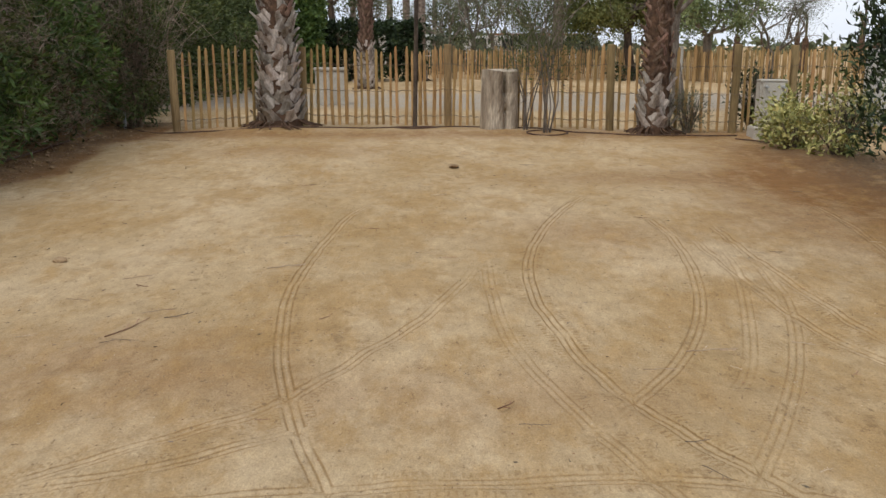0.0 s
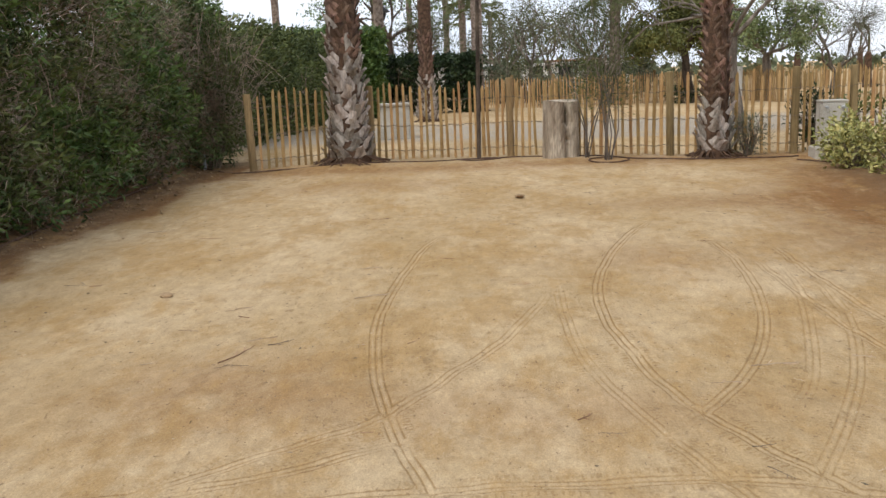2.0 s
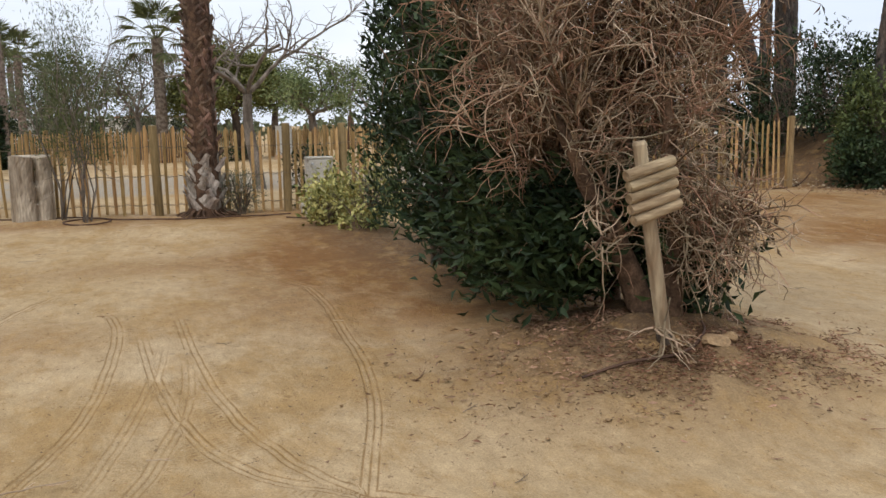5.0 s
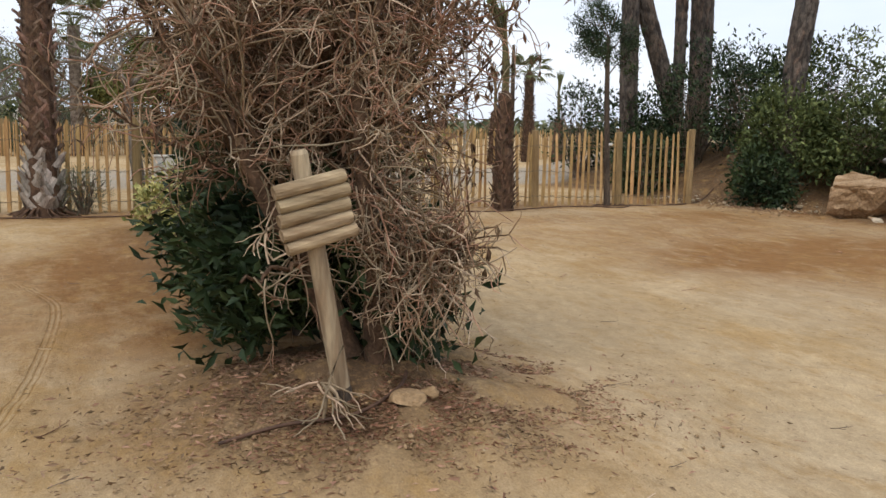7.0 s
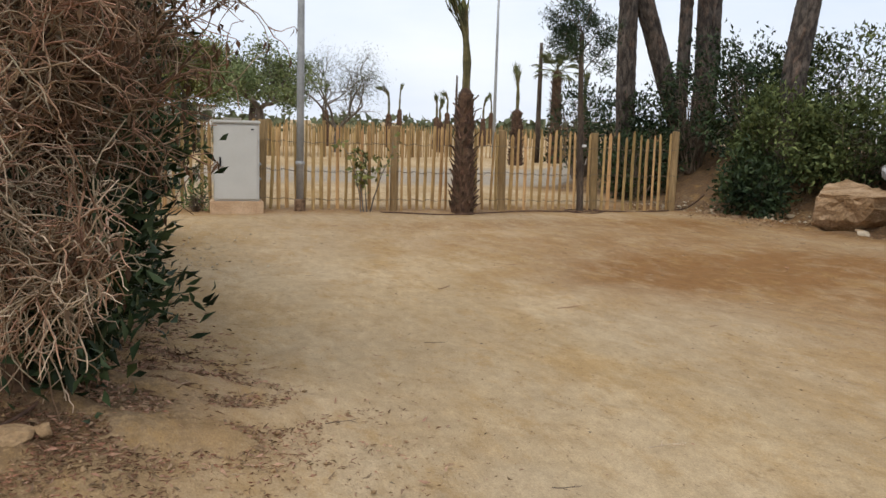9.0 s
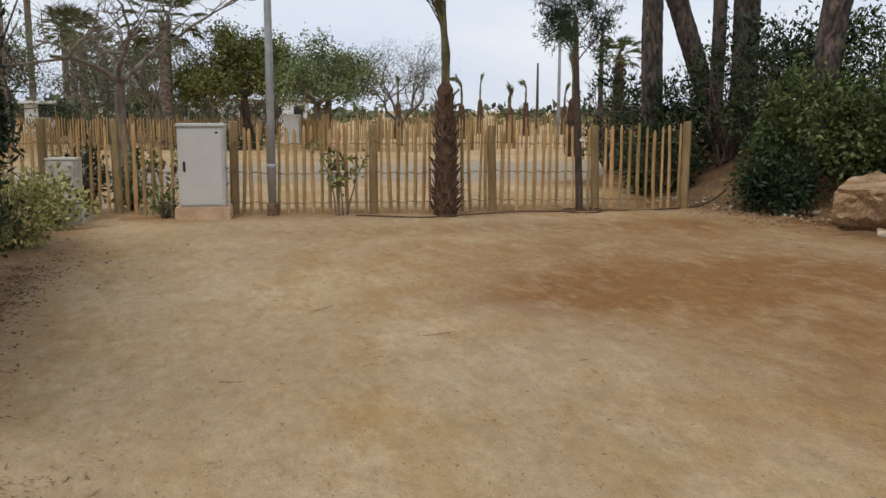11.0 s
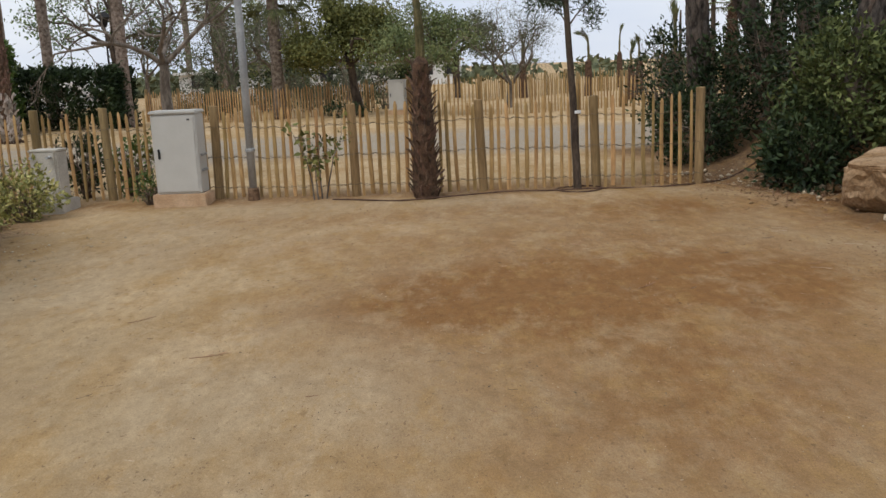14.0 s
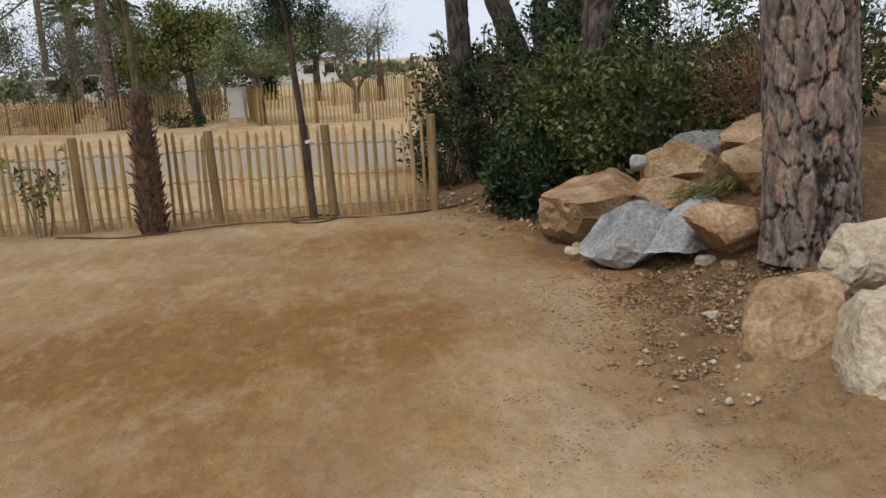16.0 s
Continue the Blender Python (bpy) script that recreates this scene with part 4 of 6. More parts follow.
# ---- hedges ----
def hedge(name, label, xr, yr, h, mat, n, leaf, wide, seed, twig_mat=M_TWIG_GREY, stems=120, core=True, clump=26, hole=0.0, low=0.05, shape=None, extra=(), thin=None):
    """Stems, twigs and clumps of leaves that fill a block with an uneven outline."""
    t = thing(name, label, "hedge")
    r = np.random.default_rng(seed)
    lx, ly = xr[1] - xr[0], yr[1] - yr[0]
    lines = []
    for _ in range(stems):
        x, y = r.uniform(xr[0] + 0.3 * lx, xr[1] - 0.3 * lx), r.uniform(*yr)
        base = np.array([x, y, gz(x, y)])
        p1, d1 = wander(base, (r.normal(0, 0.35), r.normal(0, 0.35), 1), h * r.uniform(0.6, 0.95), 7, r, 0.16, 0.06)
        lines.append((p1, 0.015, 0.006))
        for j in range(9):
            i = int(r.integers(1, 8))
            p2, _ = wander(p1[i], r.normal(0, 1, 3) + [np.sign(p1[i][0] - (xr[0] + xr[1]) / 2) * 0.5, 0, 0.1], r.uniform(0.35, 0.85), 5, r, 0.3, 0.0)
            lines.append((p2, 0.008, 0.003))
    v, f = tubes(lines, 4)
    v[:, 0] = np.clip(v[:, 0], xr[0] - 0.05, xr[1] + 0.08)
    piece("branch", mesh_of("branch", v, f, twig_mat), t, None, "", "stuff")
    m = n // clump
    u = r.random((m, 3))
    edge = r.random(m)
    c = np.stack([xr[0] + lx * u[:, 0], yr[0] + ly * u[:, 1], low + (h - low) * u[:, 2]], 1)
    shell = edge < 0.72
    side = r.random(m)
    c[shell & (side < 0.38), 0] = xr[0] + r.normal(0.12, 0.10, (shell & (side < 0.38)).sum())
    c[shell & (side >= 0.38) & (side < 0.76), 0] = xr[1] - r.normal(0.12, 0.10, (shell & (side >= 0.38) & (side < 0.76)).sum())
    top = shell & (side >= 0.76) & (side < 0.9)
    c[top, 2] = h - np.abs(r.normal(0, 0.14, top.sum()))
    end = shell & (side >= 0.9)
    c[end, 1] = np.where(r.random(end.sum()) < 0.5, yr[0] + 0.1, yr[1] - 0.1)
    if shape is not None:
        c = c[shape(c, r)]
    if hole:
        k = np.sin(c[:, 1] * 2.3 + 1.1) * np.sin(c[:, 2] * 2.9 + c[:, 1]) + 0.5 * np.sin(c[:, 1] * 5.1 + c[:, 2] * 4.3)
        c = c[k > -0.55 - 1.2 * (1 - hole) * r.random(len(c))]
    ctr = np.array([(xr[0] + xr[1]) / 2, 0, 0])
    out = c - ctr
    out[:, 1] = 0
    out[:, 2] = 0.25 * lx
    out /= np.linalg.norm(out, axis=1)[:, None]
    cf, of = c, out
    if thin:
        keep = r.random(len(c)) > thin[1] * smooth(thin[0] - 2.5, thin[0] + 2.5, c[:, 1])
        cf, of = c[keep], out[keep]
    P = np.repeat(cf, clump, 0) + r.normal(0, 0.06 if leaf < 0.11 else 0.09, (len(cf) * clump, 3))
    P[:, 2] += ground_z(P[:, 0], P[:, 1])
    v, f = leaves(P, np.repeat(of, clump, 0), leaf, wide, r, 0.1, 0.75)
    piece("foliage", mesh_of("foliage", v, f, mat), t, None, "", "stuff")
    for nm, mt, share, ln, wd in extra:
        key = np.sin(c[:, 1] * 1.3 + 2 * len(nm)) * np.sin(c[:, 2] * 2.2 + c[:, 1] * 0.7 + len(nm)) + r.normal(0, 0.4, len(c))
        ce = c[key > np.quantile(key, 1 - share)]
        # rosettes: leaves that spread from the tip of each shoot
        rose = nm == "young_leaf"
        off = r.normal(0, 0.05 if rose else 0.08, (len(ce) * clump, 3))
        P = np.repeat(ce, clump, 0) + off + [0.05 if rose else 0.03, 0, 0]
        P[:, 2] += ground_z(P[:, 0], P[:, 1])
        aim = off / np.linalg.norm(off, axis=1)[:, None] + [0.5, 0, 0.4] if rose else np.tile([[0.6, 0, 0.3]], (len(P), 1))
        v, f = leaves(P, aim, ln, wd, r, 0.1, 0.25 if rose else 0.8)
        piece(nm, mesh_of(nm, v, f, mt), t, None, "", "stuff")
    return t


hedge("hedge", "tall green hedge with dry grey twigs showing through", (-6.4, -4.82), (-13.5, 0.4), 2.65, M_LEAF_OLE, 100000, 0.115, 0.033, 41, M_TWIG_HEDGE, 330, hole=0.3, low=0.16, clump=18, thin=(-4.5, 0.62), extra=(("dead_twig", M_TWIG_HEDGE, 0.6, 0.18, 0.007), ("young_leaf", M_LEAF_GREEN, 0.42, 0.125, 0.034), ("dead_leaf", M_LEAF_BROWN, 0.22, 0.07, 0.02)))
hedge("hedge", "clipped bright green hedge beyond the fence", (-9.5, -4.3), (15.5, 17.5), 2.9, M_LEAF_GREEN, 40000, 0.17, 0.085, 42, M_TWIG_GREY, 60)
hedge("hedge", "tall green hedge that runs on past the fence", (-7.2, -5.4), (0.8, 15), 2.6, M_LEAF_OLE, 50000, 0.12, 0.055, 45, M_TWIG_HEDGE, 90)
hedge("hedge", "dark clipped hedge across the road", (-6.8, -1.0), (17.6, 19.4), 2.0, M_LEAF_DARK, 26000, 0.17, 0.08, 43, M_TWIG_GREY, 30, clump=14)
hedge("hedge", "dark clipped hedge across the road", (-3.0, 8.5), (39, 41), 1.7, M_LEAF_DARK, 9000, 0.22, 0.11, 44, M_TWIG_GREY, 30, clump=14)


def mid_shape(c, r):
    y = c[:, 1]
    half = np.interp(y, [-9.6, -9.0, -8.3, -6.5, -4.8, -4.2], [0.42, 0.62, 0.64, 0.36, 0.18, 0.10])
    mid = np.interp(y, [-9.0, -7.5, -5, -4.2], [4.42, 4.46, 4.74, 4.74])
    bulge = 1 - 0.35 * np.exp(-((c[:, 2]) / 0.25) ** 2)
    half = half * (0.86 + 0.22 * np.sin(y * 3.1 + c[:, 2] * 2.0) * np.sin(c[:, 2] * 3.7 + y) + 0.14 * np.sin(y * 7.3 - c[:, 2] * 5.1))
    half = half * (0.92 + 0.3 * smooth(1.0, 0.6, c[:, 2]) * smooth(-7.0, -8.0, y))
    half = half * np.where((c[:, 0] > mid) & (c[:, 2] < 0.9), 0.8, 1.0)
    return np.abs(c[:, 0] - mid) < half * bulge * (0.75 + 0.35 * r.random(len(c)))


def dark_bush():
    t = thing("laurel_hedge", "dark glossy evergreen hedge between two pitches", "hedge")
    r = np.random.default_rng(51)
    lines = []
    for _ in range(70):
        y = r.uniform(-8.8, -6.5)
        x = np.interp(y, [-9.0, -7.5, -5, -4.2], [4.5, 4.42, 4.46, 4.46]) + r.normal(0, 0.08)
        p1, _ = wander((x, y, gz(x, y)), (r.normal(0, 0.08), r.normal(0, 0.2), 1), 2.3, 7, r, 0.07, 0.08)
        lines.append((p1, 0.022, 0.006))
        for j in range(6):
            p2, _ = wander(p1[int(r.integers(1, 7))], r.normal(0, 1, 3) + [0, 0, 0.3], r.uniform(0.3, 0.6), 4, r, 0.2, 0)
            lines.append((p2, 0.007, 0.003))
    v, f = tubes(lines, 4)
    piece("branch", mesh_of("branch", v, f, M_BARK_DARK), t, None, "", "stuff")
    m = 7500
    c = np.stack([r.uniform(3.4, 5.7, m), r.uniform(-9.6, -4.2, m), r.uniform(0.05, 1, m) ** 0.9 * 3.05], 1)
    c = c[mid_shape(c, r)]
    c = c[c[:, 2] < np.interp(c[:, 1], [-9.6, -8.9, -8.3, -6, -4.8, -4.2], [0.75, 0.95, 2.3, 3.0, 2.7, 1.6]) * r.uniform(0.86, 1.0, len(c))]
    out = np.stack([c[:, 0] - 4.6, np.zeros(len(c)), np.full(len(c), 0.3)], 1)
    out /= np.linalg.norm(out, axis=1)[:, None]
    c[:, 0] -= 0.32 * smooth(-7.0, -5.8, c[:, 1]) * (c[:, 0] > 4.6)
    c[:, 0] += 0.2 * smooth(-6.6, -5.4, c[:, 1]) * (c[:, 0] < 4.4)
    # low skirt of leaves under the dry shrub
    skirt = np.column_stack([r.uniform(3.83, 4.42, 300), r.uniform(-9.85, -9.25, 300), r.uniform(0.2, 0.8, 300)])
    skirt = skirt[skirt[:, 2] < 0.86 - 0.5 * np.abs(skirt[:, 0] - 4.05)]
    tuft = np.column_stack([r.normal(4.56, 0.07, 80), r.normal(-9.85, 0.12, 80), r.uniform(0.08, 0.5, 80)])
    c = np.vstack([c, skirt, tuft])
    out = np.stack([c[:, 0] - 4.6, np.zeros(len(c)), np.full(len(c), 0.3)], 1)
    out /= np.linalg.norm(out, axis=1)[:, None]
    P = np.repeat(c, 17, 0) + r.normal(0, 0.085, (len(c) * 17, 3))
    P[:, 2] += ground_z(P[:, 0], P[:, 1])
    v, f = leaves(P, np.repeat(out, 17, 0), 0.11, 0.034, r, 0.1, 0.7)
    piece("foliage", mesh_of("foliage", v, f, M_LEAF_DARK), t, None, "", "stuff")


dark_bush()


def dry_bush():
    """A leafless, much branched shrub: stems that fork from the mound and a haze of brown twigs that arch over."""
    t = thing("dry_shrub", "leafless brown shrub, tangled dry twigs round a forked trunk", "shrub")
    r = np.random.default_rng(61)
    big, small, pale, ends = [], [], [], []
    for n in range(13):
        a0 = 2.4 * n
        x, y, z0 = 4.34 - 0.05 + 0.04 * math.cos(a0), -9.32 + 0.04 * math.sin(a0), 0.28 + 0.05 * (n % 6)
        dx, dy = 0.26 * math.cos(a0) - 0.03, 0.20 * math.sin(a0)
        rad = 0.04 if n == 3 else r.uniform(0.018, 0.03)
        p, d = wander((x, y, gz(x, y) + z0), (dx * 1.6, dy * 1.6, 1), r.uniform(1.1, 1.6), 7, r, 0.09, 0.03)
        big.append((p, rad * 1.1, rad * 0.7))
        for k in range(6):
            i = int(r.integers(2, 8))
            a = r.uniform(0, 6.28)
            q, dq = wander(p[i], (0.45 * math.cos(a) + dx * 0.7, 0.5 * math.sin(a) + dy * 0.6, r.uniform(0.35, 1.6)), r.uniform(0.5, 1.05), 7, r, 0.15, 0.03)
            big.append((q, 0.011, 0.005))
            for j in range(16):
                i2 = int(r.integers(1, 8))
                s, ds = wander(q[i2], q[i2] - q[i2 - 1] + r.normal(0, 0.09, 3), r.uniform(0.2, 0.5), 5, r, 0.24, -0.03)
                (small if r.random() < 0.78 else pale).append((s, 0.0052, 0.0026))
                for w in range(5):
                    i3 = int(r.integers(1, 6))
                    e, de = wander(s[i3], s[i3] - s[i3 - 1] + r.normal(0, 0.08, 3), r.uniform(0.10, 0.28), 4, r, 0.3, -0.06)
                    (small if r.random() < 0.82 else pale).append((e, 0.0036, 0.0018))
                    ends.append(e[-1])
    trunk, _ = wander((4.46, -9.36, gz(4.46, -9.36) - 0.05), (-0.22, 0.06, 1), 0.85, 6, r, 0.05, 0.02)
    big.append((trunk, 0.066, 0.05))
    # the two front stems: one upright, one that leans out over the sand
    def gnarl(pts, r0, r1):
        c3 = np.array(pts, float)
        q = np.column_stack([np.interp(np.linspace(0, len(c3) - 1, 12), np.arange(len(c3)), c3[:, k]) for k in range(3)])
        q[1:-1] += r.normal(0, 0.012, (10, 3))
        big.append((q, r0, r1))
        return q
    up = gnarl([(4.40, -10.06, gz(4.40, -10.06) - 0.06), (4.36, -10.12, 0.6), (4.29, -10.16, 1.1), (4.26, -10.05, 1.7), (4.16, -9.9, 2.1)], 0.062, 0.022)
    out = gnarl([(4.32, -9.95, gz(4.32, -9.95) - 0.06), (4.2, -9.93, 0.4), (4.06, -9.92, 0.72), (3.92, -9.9, 0.98), (3.7, -9.85, 1.3), (3.5, -9.75, 1.65)], 0.085, 0.014)
    mid = gnarl([(4.36, -10.12, 0.55), (4.5, -10.2, 0.62), (4.62, -10.28, 0.66), (4.74, -10.3, 0.74)], 0.016, 0.006)
    top = gnarl([(4.29, -10.16, 1.05), (4.5, -10.1, 1.4), (4.62, -9.9, 1.8)], 0.026, 0.012)
    left = gnarl([(4.1, -9.95, 0.6), (3.92, -10.1, 0.62), (3.76, -10.18, 0.58)], 0.014, 0.006)
    # stout red-brown branches that rise steeply and carry upright brush
    rise = []
    for n in range(15):
        src = (up, top, out, up, top)[n % 5]
        o = src[int(r.integers(4, 11))]
        q, _ = wander(o, (r.normal(0, 0.30) - (0.25 if src is out else 0.0), r.normal(-0.10, 0.25), 1.0), r.uniform(0.8, 1.35), 9, r, 0.10, 0.04)
        big.append((q, r.uniform(0.012, 0.02), 0.006))
        rise.append(q)
    for n in range(620):
        src = rise[n % 15]
        o = src[int(r.integers(1, 10))]
        q, _ = wander(o, (r.normal(0, 0.42), r.normal(-0.12, 0.38), r.uniform(0.4, 1.2)), r.uniform(0.25, 0.6), 6, r, 0.2, 0.02)
        if (q[:, 0] > 4.98).any() or (q[:, 1] < -10.8).any():
            continue
        (pale if n % 3 == 0 else small).append((q, 0.0058, 0.003))
        for k in range(5):
            i = int(r.integers(1, 7))
            e, _ = wander(q[i], q[i] - q[i - 1] + r.normal(0, 0.06, 3), r.uniform(0.08, 0.22), 4, r, 0.34, 0.0)
            (pale if (n + k) % 4 == 0 else small).append((e, 0.0036, 0.0018))
            ends.append(e[-1])
    # smooth curling shoots that spring from the front stems and droop
    for n in range(820):
        src = (up, up, top, out, mid, mid, left, up)[n % 8]
        o = src[int(r.integers(2, 12))] + r.normal(0, 0.03, 3)
        d = r.normal(0, 1, 3) + [0.2, -0.45, 0.25]
        if src is out or src is left:
            d[0] -= 0.5
        d /= np.linalg.norm(d)
        axis = r.normal(0, 1, 3)
        axis = np.cross(d, axis)
        axis /= np.linalg.norm(axis)
        turn, ln = r.uniform(0.02, 0.19), r.uniform(0.022, 0.056)
        pts = [o]
        for k in range(10):
            d = d * math.cos(turn) + np.cross(axis, d) * math.sin(turn) + r.normal(0, 0.13, 3) + [0, 0, -0.06]
            d /= np.linalg.norm(d)
            pts.append(pts[-1] + d * ln)
        pts = np.array(pts)
        z = pts[:, 2]
        wide = 4.66 + 0.22 * smooth(0.1, 1.0, z)
        if ((z < 1.0) & (pts[:, 0] < 3.8)).any() or (pts[:, 0] > wide).any() or (z < 0.14).any() and n % 4:
            continue
        hits = (np.abs(pts[:, 0] - 4.0) < 0.22) & (pts[:, 1] < -10.24) & (z > 0.1) & (z < 1.1)
        hollow = (pts[:, 0] < 4.28) & (z < 0.62) & (n % 5 > 0)
        if hits.any() or hollow.any() or (pts[:, 1] < -10.75).any():
            continue
        (pale if n % 5 < 3 else small).append((pts, 0.0056, 0.0028))
        for k in range(4):
            i = int(r.integers(3, 10))
            e, _ = wander(pts[i], pts[i] - pts[i - 1] + r.normal(0, 0.05, 3), r.uniform(0.06, 0.18), 4, r, 0.36, -0.04)
            (pale if n % 2 else small).append((e, 0.0034, 0.0018))
            if n % 3 == 0:
                ends.append(e[-1])
    # pale curled shoots that hang low round the trunk
    for _ in range(150):
        a = r.uniform(0, 6.28)
        rad = r.uniform(0.1, 0.5)
        x, y = 4.46 + 0.6 * rad * math.cos(a), -9.5 + rad * math.sin(a)
        if y > -8.9:
            continue
        p, _ = wander((x, y, gz(x, y) + r.uniform(0.25, 1.1)), (r.normal(0, 0.7), r.normal(-0.1, 0.5), r.normal(-0.1, 0.5)), r.uniform(0.25, 0.6), 7, r, 0.42, -0.06)
        p[:, 2] = np.maximum(p[:, 2], ground_z(p[:, 0], p[:, 1]) + 0.01)
        pale.append((p, 0.005, 0.0025))
    v, f = tubes(big, 7)
    piece("trunk", mesh_of("trunk", v, f, M_TRUNK_DRY, True), t, None, "forked rough brown stems")
    v, f = tubes(small, 3)
    v[:, 2] = np.maximum(v[:, 2], ground_z(v[:, 0], v[:, 1]) + 0.01)
    piece("twig", mesh_of("twig", v, f, M_TWIG_DRY), t, None, "", "stuff")
    v, f = tubes(pale, 3)
    v[:, 2] = np.maximum(v[:, 2], ground_z(v[:, 0], v[:, 1]) + 0.01)
    piece("pale_twig", mesh_of("pale_twig", v, f, M_TWIG_PALE), t, None, "bleached curling twigs", "stuff")
    E = np.array(ends)
    E = E[(r.random(len(E)) < 0.10) | ((E[:, 0] > 4.78) & (r.random(len(E)) < 0.5))]
    v, f = leaves(np.repeat(E, 2, 0), np.tile([[0, 0, -1.0]], (len(E) * 2, 1)), 0.06, 0.018, r, 0.6, 0.4)
    piece("dead_leaf", mesh_of("dead_leaf", v, f, M_LEAF_BROWN), t, None, "curled withered leaves", "stuff")


dry_bush()


def bush(name, label, x, y, rx, ry, h, mat, n, leaf, wide, seed, twig_mat=M_TWIG_GREY, stems=26, clump=16, low=0.05, z0=0.0, cat="shrub", group="", loose=0.07, spread=0.75, stem=0.0, reach=1.0):
    t = thing(name, label, cat, group, at=(x, y, gz(x, y) + z0))
    r = np.random.default_rng(seed)
    lines = []
    for _ in range(stems):
        a, q = r.uniform(0, 6.28), r.random()
        p, _ = wander((0.15 * rx * math.cos(a), 0.15 * ry * math.sin(a), -0.03), (rx * 0.9 * q * math.cos(a) / h, ry * 0.9 * q * math.sin(a) / h, 0.8), h * reach * r.uniform(0.75, 1.1), 6, r, 0.14, 0.03)
        lines.append((p, stem or 0.006 + 0.006 * h, 0.002))
        for j in range(4):
            p2, _ = wander(p[int(r.integers(2, 6))], r.normal(0, 1, 3) + [0, 0, 0.4], h * r.uniform(0.15, 0.35), 4, r, 0.25, 0)
            lines.append((p2, 0.004, 0.002))
    v, f = tubes(lines, 4)
    piece("branch", mesh_of("branch", v, f, twig_mat), t, None, "", "stuff")
    m = max(6, n // clump)
    d = r.normal(0, 1, (m, 3))
    d /= np.linalg.norm(d, axis=1)[:, None]
    lump = 1 + 0.16 * np.sin(d[:, 0] * 5 + seed) + 0.14 * np.sin(d[:, 1] * 6 + d[:, 2] * 4 + seed)
    c = d * (r.uniform(0.35, 1, (m, 1)) ** 0.45) * lump[:, None] * [rx, ry, h * 0.5]
    c[:, 2] += h * 0.5
    c = c[c[:, 2] > low]
    out = c - [0, 0, h * 0.3]
    out /= np.linalg.norm(out, axis=1)[:, None] + 1e-6
    P = np.repeat(c, clump, 0) + r.normal(0, loose, (len(c) * clump, 3))
    P[:, 2] = np.maximum(P[:, 2], 0.02)
    v, f = leaves(P, np.repeat(out, clump, 0), leaf, wide, r, 0.05, spread)
    piece("foliage", mesh_of("foliage", v, f, mat), t, None, "", "stuff")
    return t


# the hedge's end beside the fence
bush("hedge_end", "ragged twiggy end of the tall hedge", -4.84, -0.5, 0.68, 0.75, 2.35, M_LEAF_OLE, 6200, 0.09, 0.026, 70, M_TWIG_HEDGE, 170, cat="hedge", stem=0.006)
# shrubs beside the fence
bush("variegated_shrub", "low shrub with yellow-green variegated leaves", 4.5, -2.4, 0.4, 0.36, 0.6, M_LEAF_PALE, 1000, 0.085, 0.04, 71)
bush("variegated_shrub", "low shrub with yellow-green variegated leaves", 4.25, -3.3, 0.28, 0.3, 0.45, M_LEAF_PALE, 800, 0.085, 0.04, 72)
bush("variegated_shrub", "loose variegated shrub at the end of the dark hedge", 4.5, -4.1, 0.36, 0.36, 0.75, M_LEAF_PALE, 1000, 0.085, 0.035, 73)
bush("lavender_bush", "small grey-green bush beside a palm", 3.52, -1.15, 0.24, 0.2, 0.62, M_LEAF_OLIVE, 1500, 0.07, 0.008, 74, spread=0.35)
bush("laurel_shrub", "small dark green shrub behind the service box", 4.62, -0.65, 0.26, 0.22, 0.95, M_LEAF_DARK, 600, 0.1, 0.035, 75)
bush("green_shrub", "small leafy green shrub by the fence", 5.2, -0.4, 0.3, 0.25, 0.75, M_LEAF_GREEN, 420, 0.1, 0.04, 76)
bush("weed", "green weeds at the fence foot", 5.72, -1.35, 0.17, 0.15, 0.3, M_LEAF_GREEN, 240, 0.09, 0.02, 77)
bush("laurel_shrub", "white-flecked dark shrub behind the fence", 13.5, 0.2, 0.7, 0.55, 1.15, M_LEAF_DARK, 2600, 0.09, 0.045, 78)
bush("laurel_shrub", "low green shrub across the road", 1.8, 20.6, 0.6, 0.6, 1.25, M_LEAF_FAR, 900, 0.13, 0.06, 79)
bush("laurel_shrub", "low green shrub across the road", 6.7, 18.6, 0.9, 0.4, 0.5, M_LEAF_DARK, 500, 0.13, 0.06, 80)
bush("tamarisk", "wispy tamarisk sapling against the fence", 1.45, -1.15, 0.34, 0.25, 2.9, M_LEAF_PINE, 4200, 0.07, 0.011, 81, M_BARK, 9, 8, 0.8, spread=0.5, loose=0.12, stem=0.011)
bush("tamarisk", "wispy tamarisk sapling against the fence", 1.15, -0.9, 0.22, 0.2, 3.0, M_LEAF_PINE, 2600, 0.07, 0.011, 82, M_BARK, 6, 8, 0.9, spread=0.5, loose=0.12, stem=0.01)
